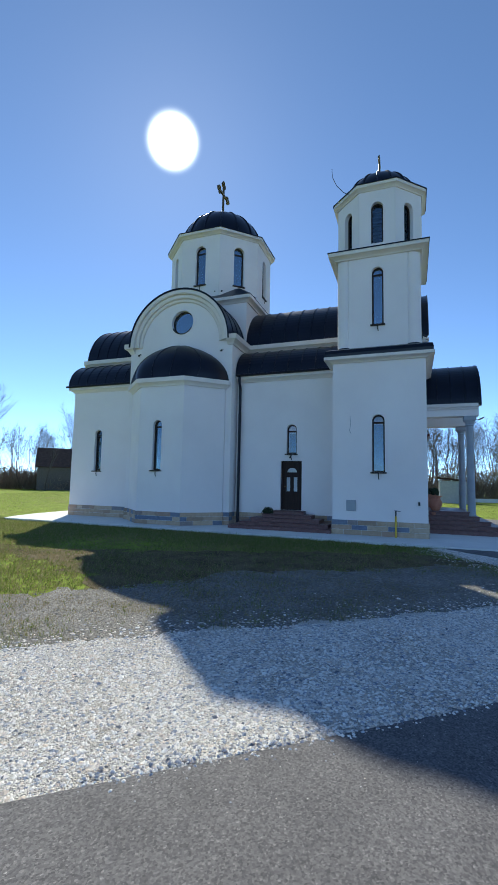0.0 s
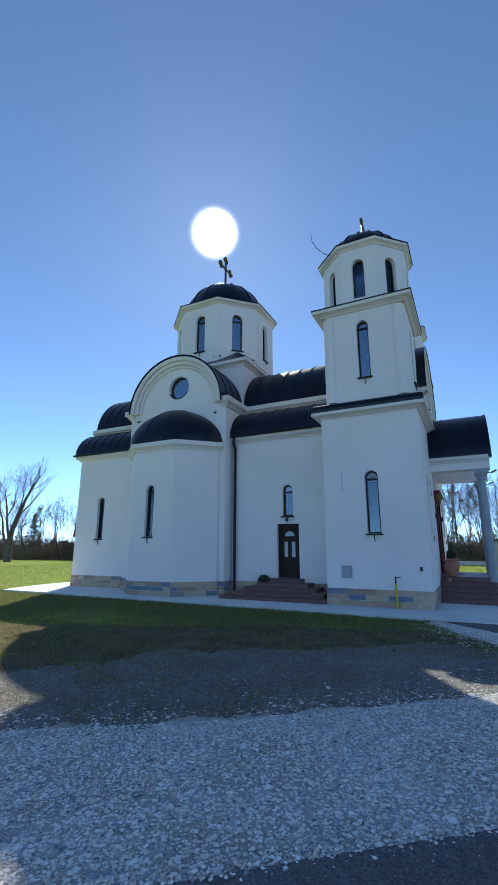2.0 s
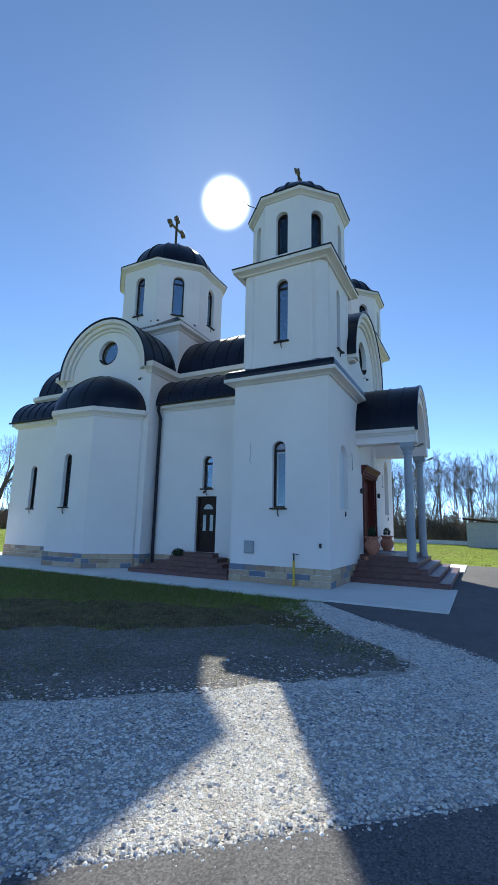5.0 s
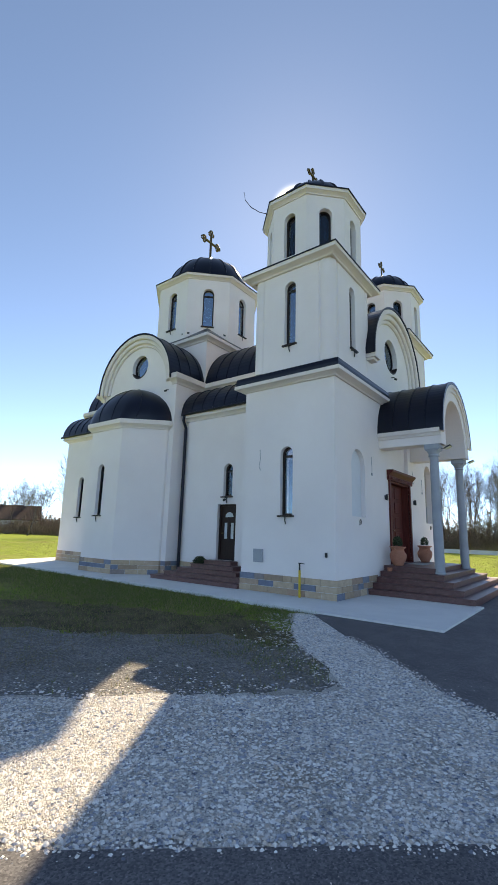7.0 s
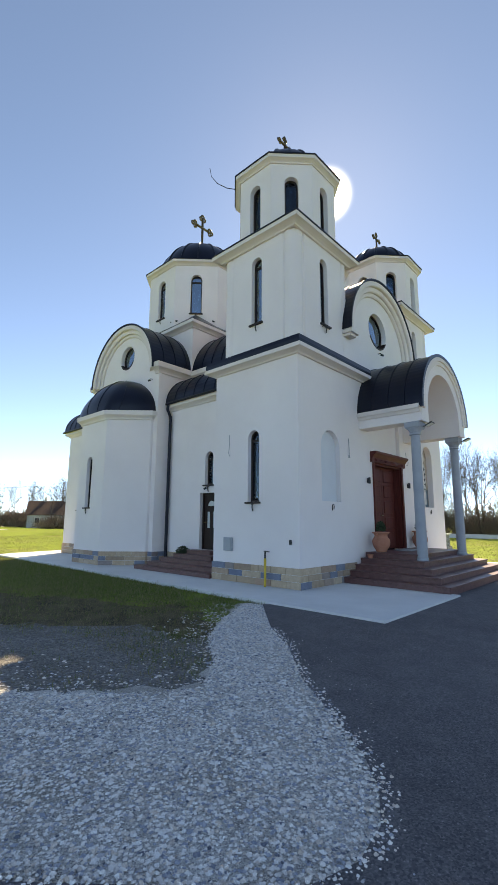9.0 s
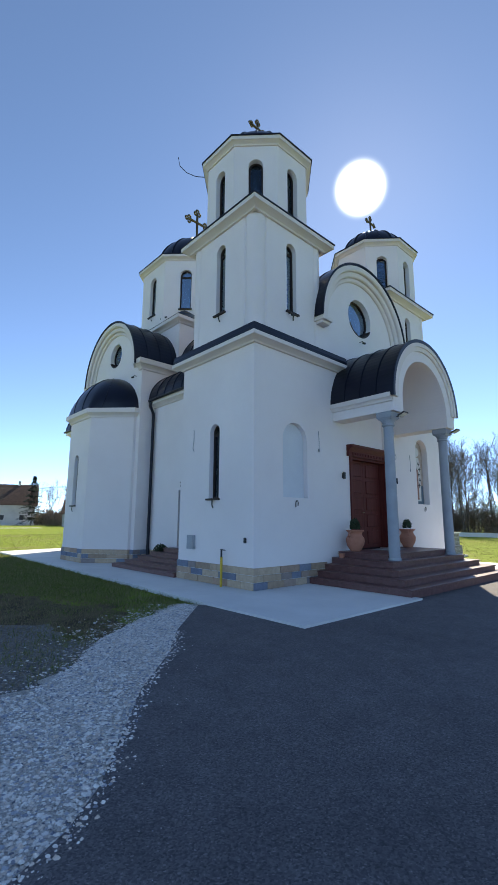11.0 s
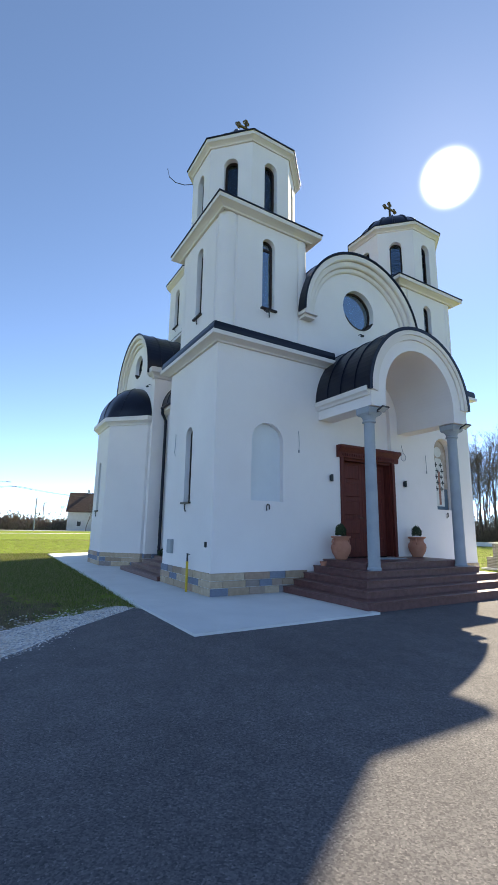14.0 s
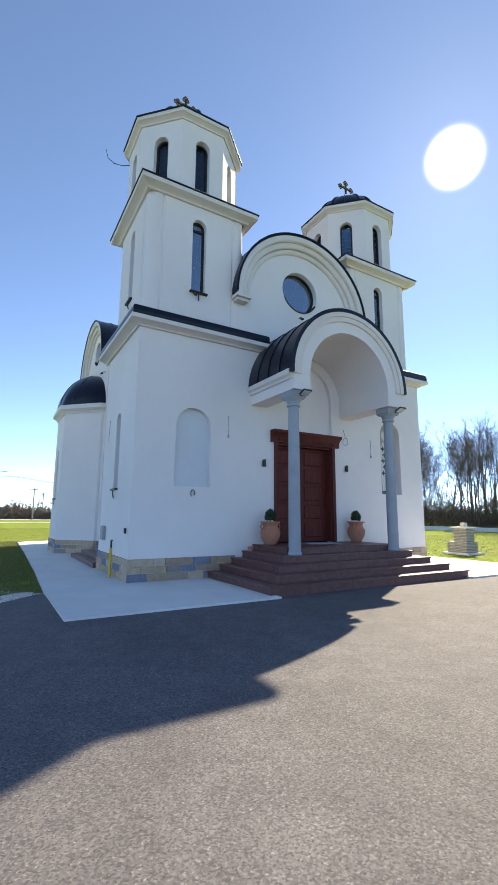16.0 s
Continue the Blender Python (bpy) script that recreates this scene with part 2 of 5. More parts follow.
BRICK = island_material("pale_bricks", [(0.0, (0.22, 0.20, 0.18)), (1.0, (0.36, 0.33, 0.30))], 0.9)
# sun with its glow painted in: emission fades from 1.2 to 3.7 degrees
SUN_GLOW, dt, db = nodes_of("sun_disc")
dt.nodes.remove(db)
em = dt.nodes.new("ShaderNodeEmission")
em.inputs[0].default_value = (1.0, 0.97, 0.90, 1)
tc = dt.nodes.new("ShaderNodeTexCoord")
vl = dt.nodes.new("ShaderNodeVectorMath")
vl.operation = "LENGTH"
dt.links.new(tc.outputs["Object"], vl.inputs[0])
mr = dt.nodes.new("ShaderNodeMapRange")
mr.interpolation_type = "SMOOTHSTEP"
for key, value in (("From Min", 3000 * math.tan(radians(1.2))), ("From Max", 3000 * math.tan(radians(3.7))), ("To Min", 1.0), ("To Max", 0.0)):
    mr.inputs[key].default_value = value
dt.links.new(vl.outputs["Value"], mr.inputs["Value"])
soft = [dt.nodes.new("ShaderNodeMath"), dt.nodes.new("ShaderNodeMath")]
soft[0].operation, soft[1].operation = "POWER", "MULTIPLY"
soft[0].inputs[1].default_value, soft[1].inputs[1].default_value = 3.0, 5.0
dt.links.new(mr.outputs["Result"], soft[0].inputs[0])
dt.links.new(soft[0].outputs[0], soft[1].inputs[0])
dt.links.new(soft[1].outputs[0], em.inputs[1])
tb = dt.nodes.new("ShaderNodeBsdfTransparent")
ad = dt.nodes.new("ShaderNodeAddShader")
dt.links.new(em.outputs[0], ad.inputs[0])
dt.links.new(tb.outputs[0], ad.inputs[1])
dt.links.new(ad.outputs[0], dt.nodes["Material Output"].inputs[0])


# ---- mesh helpers ----
def part(name, bm, material, parent=None, label="", smooth=False):
    me = bpy.data.meshes.new(name)
    bmesh.ops.recalc_face_normals(bm, faces=bm.faces[:])
    bm.to_mesh(me)
    bm.free()
    return part_mesh(name, me, material, parent, label, smooth)


def part_mesh(name, me, material, parent=None, label="", smooth=False):
    if smooth:
        me.polygons.foreach_set("use_smooth", [True] * len(me.polygons))
    me.materials.append(material)
    ob = new(name, me)
    if parent is not None:
        ob.parent = parent
    if label:
        tagged(ob, label)
    return ob


def raw(name, verts, faces, material, parent=None, label="", smooth=False):
    me = bpy.data.meshes.new(name)
    me.from_pydata(verts, [], faces)
    me.update()
    return part_mesh(name, me, material, parent, label, smooth)


def box(bm, x0, x1, y0, y1, z0, z1):
    vs = [bm.verts.new(p) for p in ((x0, y0, z0), (x1, y0, z0), (x1, y1, z0), (x0, y1, z0), (x0, y0, z1), (x1, y0, z1), (x1, y1, z1), (x0, y1, z1))]
    for f in ((0, 3, 2, 1), (4, 5, 6, 7), (0, 1, 5, 4), (1, 2, 6, 5), (2, 3, 7, 6), (3, 0, 4, 7)):
        bm.faces.new([vs[i] for i in f])
    return bm


def bevelled(bm, width, segments=2):
    bmesh.ops.bevel(bm, geom=bm.edges[:], offset=width, segments=segments, affect="EDGES", profile=0.5)
    return bm


def prism(bm, poly, z0, z1):
    lo = [bm.verts.new((x, y, z0)) for x, y in poly]
    hi = [bm.verts.new((x, y, z1)) for x, y in poly]
    n = len(poly)
    bm.faces.new(lo[::-1])
    bm.faces.new(hi)
    for i in range(n):
        bm.faces.new((lo[i], lo[(i + 1) % n], hi[(i + 1) % n], hi[i]))
    return bm


def arch(u, half, v0, v1, n=10):
    """An upright opening with a round head, counterclockwise."""
    s = v1 - half
    pts = [(u - half, v0), (u + half, v0)]
    for i in range(n + 1):
        a = math.pi * i / n
        pts.append((u + half * math.cos(a), s + half * math.sin(a)))
    return pts


def circle(u, v, r, n=28):
    return [(u + r * math.cos(2 * math.pi * i / n), v + r * math.sin(2 * math.pi * i / n)) for i in range(n)]


def rect(u0, u1, v0, v1):
    return [(u0, v0), (u1, v0), (u1, v1), (u0, v1)]


def panel(bm, outline, holes, thick, place):
    """A slab with openings right through it; place(u, v, depth) gives the point."""
    loops = [outline] + list(holes)
    start = len(bm.faces)
    front, back, edges = [], [], []
    for lp in loops:
        fv = [bm.verts.new(place(u, v, 0.0)) for u, v in lp]
        bv = [bm.verts.new(place(u, v, thick)) for u, v in lp]
        front.append(fv)
        back.append(bv)
    for group in (front, back):
        es = []
        for vs in group:
            for i in range(len(vs)):
                es.append(bm.edges.new((vs[i], vs[(i + 1) % len(vs)])))
        bmesh.ops.triangle_fill(bm, use_beauty=True, use_dissolve=False, edges=es)
    for fv, bv in zip(front, back):
        for i in range(len(fv)):
            j = (i + 1) % len(fv)
            bm.faces.new((fv[i], fv[j], bv[j], bv[i]))
    return bm


def south(y):
    return lambda u, v, d: (u, y + d, v)


def front_of(x):
    return lambda u, v, d: (x - d, u, v)


def facing(p, q):
    """Wall from p to q in the plan, seen from its right-hand side; depth goes to the left."""
    p, q = Vector(p), Vector(q)
    t = (q - p).normalized()
    n = Vector((-t.y, t.x))
    return lambda u, v, d: (p.x + t.x * u + n.x * d, p.y + t.y * u + n.y * d, v)


def sweep(bm, path, profile, closed=False):
    """Moulding along a plan path; the profile's first number goes out to the right of the path, the second up."""
    pts = [Vector(p) for p in path]
    n = len(pts)
    rings = []
    for i in range(n):
        a = pts[i - 1] if (closed or i > 0) else None
        c = pts[(i + 1) % n] if (closed or i < n - 1) else None
        d1 = (pts[i] - a).normalized() if a is not None else None
        d2 = (c - pts[i]).normalized() if c is not None else None
        d1, d2 = d1 or d2, d2 or d1
        n1, n2 = Vector((d1.y, -d1.x)), Vector((d2.y, -d2.x))
        m = (n1 + n2).normalized()
        m = m / max(0.3, m.dot(n1))
        rings.append([bm.verts.new((pts[i].x + m.x * o, pts[i].y + m.y * o, z)) for o, z in profile])
    k = len(profile)
    for i in range(n if closed else n - 1):
        r, s = rings[i], rings[(i + 1) % n]
        for j in range(k):
            bm.faces.new((r[j], r[(j + 1) % k], s[(j + 1) % k], s[j]))
    if not closed:
        bm.faces.new(rings[0])
        bm.faces.new(rings[-1][::-1])
    return bm


def arc_sweep(bm, profile, place, a0=0.0, a1=math.pi, n=32):
    """A profile of (radius, depth) turned about a centre; place(u, v, d) with u, v about that centre."""
    rings = []
    for i in range(n + 1):
        a = a0 + (a1 - a0) * i / n
        rings.append([bm.verts.new(place(r * math.cos(a), r * math.sin(a), d)) for r, d in profile])
    k = len(profile)
    for r, s in zip(rings, rings[1:]):
        for j in range(k):
            bm.faces.new((r[j], r[(j + 1) % k], s[(j + 1) % k], s[j]))
    bm.faces.new(rings[0])
    bm.faces.new(rings[-1][::-1])
    return bm


def lathe(bm, profile, cx=0.0, cy=0.0, n=24, start=0.0):
    rings = [[bm.verts.new((cx + r * math.cos(start + 2 * math.pi * i / n), cy + r * math.sin(start + 2 * math.pi * i / n), z)) for i in range(n)] for r, z in profile]
    for a, b in zip(rings, rings[1:]):
        for i in range(n):
            bm.faces.new((a[i], a[(i + 1) % n], b[(i + 1) % n], b[i]))
    bm.faces.new(rings[0][::-1])
    bm.faces.new(rings[-1])
    return bm


def tube(bm, pts, r, n=8, taper=1.0):
    """A round bar along points."""
    rings = []
    pts = [Vector(p) for p in pts]
    for i, p in enumerate(pts):
        d = (pts[min(i + 1, len(pts) - 1)] - pts[max(i - 1, 0)]).normalized()
        x = d.orthogonal().normalized() if abs(d.z) > 0.9 else Vector((d.y, -d.x, 0)).normalized()
        y = d.cross(x)
        k = r * (1 + (taper - 1) * i / max(1, len(pts) - 1))
        rings.append([bm.verts.new(p + x * k * math.cos(2 * math.pi * j / n) + y * k * math.sin(2 * math.pi * j / n)) for j in range(n)])
    for a, b in zip(rings, rings[1:]):
        for j in range(n):
            bm.faces.new((a[j], a[(j + 1) % n], b[(j + 1) % n], b[j]))
    bm.faces.new(rings[0][::-1])
    bm.faces.new(rings[-1])
    return bm


def B():
    return bmesh.new()


# ---- the church ----
YC, XD = 19.5, -8.93
church = tagged(new("church"), "white rendered church with dark metal barrel roofs, domes and stone plinth", "church")
T = 0.35


def window(place, u, half, v0, v1, depth=0.13, bar=True, sill=True, dark=False):
    """Arched window set back in its opening: frame, pane, sill."""
    bm = B()
    w = 0.05
    outer, inner = arch(u, half, v0, v1), arch(u, half - w, v0 + w, v1 - w)
    panel(bm, outer, [inner], 0.06, lambda a, b, d: place(a, b, d + depth))
    if bar:
        s = v1 - half - 0.06
        panel(bm, rect(u - half + w, u + half - w, s - 0.03, s + 0.03), [], 0.05, lambda a, b, d: place(a, b, d + depth + 0.005))
    fr = part("window", bm, FRAME, church, "narrow arched window with dark brown frame")
    bm = B()
    panel(bm, inner, [], 0.01, lambda a, b, d: place(a, b, d + depth + 0.03))
    pane = part("pane", bm, GLASS if v0 > 5 and not dark else GLASS_LOW, fr)
    pane.visible_shadow = False
    if v0 < 5:
        bm = panel(B(), rect(u - half, u + half, v0, v1 - half - 0.1), [], 0.02, lambda a, b, d: place(a, b, d + depth + 0.30 + 0.02 * math.sin(a * 70)))
        part("curtain", bm, CURTAIN, fr, "pale curtain behind the glass")
    if sill:
        bm = B()
        panel(bm, rect(u - half - 0.05, u + half + 0.05, v0 - 0.05, v0 - 0.005), [], depth + 0.07, lambda a, b, d: place(a, b, d - 0.07))
        part("sill", bm, FRAME, fr)
        bm = B()
        tube(bm, [place(u, v0 - 0.05, -0.05), place(u, v0 - 0.16, -0.05), place(u + 0.015, v0 - 0.24, -0.03)], 0.016, 6)
        part("drip_spout", bm, IRON, fr)
    return fr


def wall(outline, holes, place, thick=T, name="wall", material=None, label=""):
    return part(name, panel(B(), outline, holes, thick, place), material or STUCCO, church, label)


# cornice profiles: (out, z above the base), flat against the wall at 0
def cornice_profile(z, h, out):
    return [(-0.02, z), (out * 0.22, z), (out * 0.30, z + h * 0.16), (out * 0.52, z + h * 0.30), (out * 0.80, z + h * 0.42), (out, z + h * 0.48), (out, z + h), (-0.02, z + h)]


# -- south-west and north-west towers, lower storeys, and the front wall between them
XF, YS = 0.45, 14.77
YN = 2 * YC - YS
XW = -2.5
TZ = 5.8
TY1, TY2 = 16.23, 2 * YC - 16.23
TX = -1.02
s_wall = south(YS)
wall(rect(XW, XF - T, 0, TZ), [arch(TX, 0.20, 2.04, 3.92)], s_wall)
window(s_wall, TX, 0.20, 2.04, 3.92)
f_wall = front_of(XF)
DOOR0, DOOR1, DTOP, PLAT = YC - 1.0, YC + 0.97, 3.38, 0.72
door_hole = rect(DOOR0, DOOR1, 0.3, DTOP)
niche_s = arch(16.18, 0.45, 2.06, 3.94)
niche_n = arch(22.82, 0.43, 2.08, 4.34)
tymp = arch(YC, 0.95, 3.66, 5.62)
wall(rect(YS, YN, 0, TZ), [door_hole, niche_s, niche_n, tymp], f_wall)
wall(rect(16.18 - 0.6, 16.18 + 0.6, 1.9, 4.1), [], front_of(XF - 0.13), 0.1, "niche_back", NICHE)
wall(rect(YC - 1.1, YC + 1.1, 3.5, 5.8), [], front_of(XF - 0.12), 0.1, "tympanum")
wall(rect(YS + T, 16.15, 0, TZ), [], lambda u, v, d: (XW + d, u, v))
wall(rect(XW, XF - T, 0, TZ), [], lambda u, v, d: (u, YN - d, v))
wall(rect(2 * YC - 16.15, YN - T, 0, TZ), [], lambda u, v, d: (XW + d, u, v))

# tower cornices with dark flashing above
for k, (ya, yb) in enumerate(((YS, YC - 1.32), (YC + 1.32, YN))):
    if k == 0:
        path = [(XW, 16.1), (XW, YS), (XF, YS), (XF, yb)]
    else:
        path = [(XF, ya), (XF, YN), (XW, YN), (XW, 23.0)]
    part("cornice", sweep(B(), path, cornice_profile(5.69, 0.19, 0.26)), TRIM, church)
    part("flashing", sweep(B(), path, [(-0.12, 5.88), (0.225, 5.88), (0.235, 5.98), (0.21, 6.10), (0.10, 6.16), (-0.12, 6.20)]), ROOF, church)

# tower decks close the lower storeys
for ya, yb in ((YS, 17.75), (YC * 2 - 17.75, YN)):
    part("deck", box(B(), XW + 0.1, XF - 0.06, ya + 0.06, yb, 5.75, 5.95), ROOF, church)


def upper_tower(tx, cy):
    """Square stage with cut corners and slim windows, cornice, octagonal belfry, ribbed dome and cross."""
    h, c, z0, z1 = 1.36, 0.42, 5.9, 9.4
    corners = [(tx - h + c, cy - h), (tx + h - c, cy - h), (tx + h, cy - h + c), (tx + h, cy + h - c), (tx + h - c, cy + h), (tx - h + c, cy + h), (tx - h, cy + h - c), (tx - h, cy - h + c)]
    for i in range(8):
        p, q = corners[i], corners[(i + 1) % 8]
        pl = facing(p, q)
        ln = (Vector(q) - Vector(p)).length
        if i % 2 == 0:
            wall(rect(0, ln, z0, z1), [arch(ln / 2, 0.19, 6.98, 9.0)], pl, 0.28)
            window(pl, ln / 2, 0.19, 6.98, 9.0)
        else:
            wall(rect(0, ln, z0, z1), [], pl, 0.2)
            sx, sy = (1 if p[0] + q[0] > 2 * tx else -1), (1 if p[1] + q[1] > 2 * cy else -1)
            ox, oy = tx + sx * (h - 0.245), cy + sy * (h - 0.245)
            part("corner_column", lathe(B(), [(0.25, z0), (0.25, z1)], ox, oy, 28), STUCCO, church, "rounded rendered corner column", True).data.set_sharp_from_angle(angle=0.6)
            part("column_flashing", lathe(B(), [(0.33, z0 + 0.2), (0.31, z0 + 0.33), (0.26, z0 + 0.36)], ox, oy, 24), ROOF, church)
    sq = [(tx - h, cy - h), (tx + h, cy - h), (tx + h, cy + h), (tx - h, cy + h)]
    part("cornice", sweep(B(), sq, cornice_profile(9.35, 0.22, 0.26), True), TRIM, church)
    part("flashing", sweep(B(), sq, [(-0.6, 9.56), (0.285, 9.572), (0.285, 9.605), (-0.6, 9.78)], True), ROOF, church)
    part("deck", box(B(), tx - 1.0, tx + 1.0, cy - 1.0, cy + 1.0, 9.45, 9.7), ROOF, church)
    octagon(tx, cy, 1.55, 9.65, 11.72, 0.20, 9.80, 11.28, 0.15, False)
    eaves(tx, cy, 1.55, 11.69, 0.20, 0.16)
    dome(tx, cy, 1.29, 11.92, 1.13, 14.05)


def ring8(cx, cy, r):
    return [(cx + r * math.cos(math.pi / 8 + i * math.pi / 4), cy + r * math.sin(math.pi / 8 + i * math.pi / 4)) for i in range(8)]


def octagon(cx, cy, r, z0, z1, half, w0, w1, recess, glazed):
    pts = ring8(cx, cy, r)
    for i in range(8):
        p, q = pts[i], pts[(i + 1) % 8]
        pl = facing(p, q)
        ln = (Vector(q) - Vector(p)).length
        wall(rect(0, ln, z0, z1), [arch(ln / 2, half, w0, w1)], pl, 0.25)
        if glazed:
            window(pl, ln / 2, half, w0, w1, recess)
        else:
            fr = window(pl, ln / 2, half, w0, w1, recess, False, False, True)
            for k in range(9):
                z = w0 + 0.1 + k * (w1 - w0 - 0.25) / 9
                bm = B()
                hw = half - 0.05
                vs = [bm.verts.new(pl(ln / 2 + s * hw, z + dz, recess + 0.08 + d)) for s, dz, d in ((-1, 0, 0), (1, 0, 0), (1, 0.09, 0.09), (-1, 0.09, 0.09), (-1, 0.012, 0), (1, 0.012, 0), (1, 0.102, 0.09), (-1, 0.102, 0.09))]
                for f in ((0, 3, 2, 1), (4, 5, 6, 7), (0, 1, 5, 4), (1, 2, 6, 5), (2, 3, 7, 6), (3, 0, 4, 7)):
                    bm.faces.new([vs[j] for j in f])
                part("louvre", bm, FRAME, fr)


def eaves(cx, cy, r, z, h, out):
    path = ring8(cx, cy, r)
    part("cornice", sweep(B(), path, cornice_profile(z, h, out), True), TRIM, church)
    part("flashing", sweep(B(), path, [(-0.5, z + h), (out + 0.03, z + h), (out + 0.03, z + h + 0.03), (-0.5, z + h + 0.10)], True), ROOF, church)


def dome(cx, cy, r, z, h, ztop):
    n, m = 32, 12
    prof = []
    for i in range(m + 1):
        a = math.pi / 2 * i / m
        prof.append((max(0.02, r * math.cos(a)), z + h * math.sin(a)))
    d = part("dome", lathe(B(), [(r, z - 0.03)] + prof, cx, cy, n), ROOF, church, "dark metal ribbed dome", True)
    for k in range(16):
        a = 2 * math.pi * k / 16
        bm = B()
        pts = [(cx + (q[0] + 0.006) * math.cos(a), cy + (q[0] + 0.006) * math.sin(a), q[1] + 0.006) for q in prof]
        tube(bm, pts, 0.034, 6)
        part("seam", bm, ROOF, d)
    zt = z + h
    bm = B()
    lathe(bm, [(0.24, zt - 0.05), (0.23, zt + 0.02), (0.12, zt + 0.06), (0.07, zt + 0.10), (0.10, zt + 0.15), (0.10, zt + 0.19), (0.05, zt + 0.24)], cx, cy, 16)
    L = (ztop - zt)
    br = 0.018 + 0.022 * L
    tube(bm, [(cx, cy, zt + 0.1), (cx, cy, ztop - 0.12)], br, 8)
    zc = ztop - L * 0.34
    w = L * 0.27
    tube(bm, [(cx, cy - w, zc), (cx, cy + w, zc)], br, 8)
    rr = L * 0.055
    for yy, zz, dy, dz in ((cy - w, zc, -1, 0), (cy + w, zc, 1, 0), (cy, ztop - 0.13, 0, 1)):
        for oy, oz in ((dy * rr, dz * rr), (dz * rr - dy * 0.3 * rr, dy * rr - dz * 0.3 * rr), (-dz * rr - dy * 0.3 * rr, -dy * rr - dz * 0.3 * rr)):
            ring = [(cx, yy + oy + rr * 0.8 * math.cos(t * math.pi / 6), zz + oz + rr * 0.8 * math.sin(t * math.pi / 6)) for t in range(13)]
            tube(bm, ring, rr * 0.42, 6)
    part("cross", bm, GOLD, church, "bronze budded cross")


upper_tower(TX, TY1)
upper_tower(TX - 0.08, TY2)

# lightning wire on the south-west tower
part("lightning_wire", tube(B(), [(-1.95, 14.95, 11.80), (-2.15, 14.72, 11.82), (-2.34, 14.5, 11.95), (-2.45, 14.33, 12.15), (-2.46, 14.26, 12.42)], 0.012, 5), IRON, church)

# -- front gable between the towers
GR, GZ = 2.22, 7.2
y0, y1 = TY1 + 1.13, TY2 - 1.13
out = [(y0, TZ), (y1, TZ), (y1, GZ)] + [(YC + GR * math.cos(a), GZ + GR * math.sin(a)) for a in [math.pi * i / 24 for i in range(25)]] + [(y0, GZ)]
clean = []
for p in out:
    if not clean or (abs(p[0] - clean[-1][0]) + abs(p[1] - clean[-1][1])) > 1e-4:
        clean.append(p)
XG = TX + 1.362
wall(clean, [circle(YC - 0.05, 7.85, 0.62)], front_of(XG), 0.3, "gable_wall")


def round_window(place, u, v, r, depth=0.16):
    bm = panel(B(), circle(u, v, r), [circle(u, v, r - 0.05)], 0.06, lambda a, b, d: place(a, b, d + depth))
    fr = part("round_window", bm, FRAME, church, "round window with dark frame")
    pane = part("pane", panel(B(), circle(u, v, r - 0.05), [], 0.01, lambda a, b, d: place(a, b, d + depth + 0.03)), GLASS, fr)
    pane.visible_shadow = False
    bm = B()
    arc_sweep(bm, [(r - 0.02, -0.02), (r + 0.012, -0.02), (r + 0.012, depth), (r - 0.02, depth)], lambda a, b, d: place(u + a, v + b, d), -0.85 * math.pi, -0.15 * math.pi, 14)
    part("sill", bm, FRAME, fr)


round_window(front_of(XG), YC - 0.05, 7.85, 0.62)


def arch_rings(place, r, z_extra):
    """Three stepped bands round a gable and the dark edge of the roof over them."""
    for rr, w, d in ((r + 0.02, 0.16, 0.27), (r - 0.15, 0.15, 0.17), (r - 0.31, 0.12, 0.08)):
        bm = arc_sweep(B(), [(rr - w, 0.01), (rr, 0.01), (rr, -d), (rr - w + 0.03, -d), (rr - w, -d + 0.03)], place, -z_extra, math.pi + z_extra, 40)
        part("arch_band", bm, TRIM, church)


arch_rings(lambda u, v, d: (XG - d, YC + u, GZ + v), GR, 0.03)
for s in (-1, 1):
    bm = B()
    yy = YC + s * (GR - 0.14)
    box(bm, XG - 0.1, XG + 0.30, yy - 0.22, yy + 0.22, GZ - 0.14, GZ - 0.06)
    box(bm, XG - 0.1, XG + 0.22, yy - 0.17, yy + 0.17, GZ - 0.22, GZ - 0.14)
    part("impost", bm, TRIM, church)


def barrel(place, r, length0, length1, step, name="barrel_roof", seams=True):
    """Sheet-metal barrel roof with standing seams; place(u, v, d): u, v about the axis, d along it."""
    bm = arc_sweep(B(), [(r, length0), (r + 0.035, length0), (r + 0.035, length1), (r, length1)], place, 0.0, math.pi, 40)
    ob = part(name, bm, ROOF, church, "dark standing-seam metal barrel roof")
    n = int(abs(length1 - length0) / step)
    for i in range(n + 1):
        d = length0 + (length1 - length0) * i / max(1, n)
        bm = arc_sweep(B(), [(r + 0.03, d - 0.013), (r + 0.06, d - 0.010), (r + 0.06, d + 0.010), (r + 0.03, d + 0.013)], place, 0.0, math.pi, 32)
        part("seam", bm, ROOF, ob)
    return ob


# nave and cross arm
nave_place = lambda u, v, d: (d, YC + u, GZ + 0.01 + v)
barrel(nave_place, 2.245, XG + 0.29, -15.0, 0.55)
arm_place = lambda u, v, d: (XD + u, d, GZ + 0.03 + v)
YG = 15.6
barrel(arm_place, 2.245, YG - 0.29, 2 * YC - YG + 0.29, 0.55)

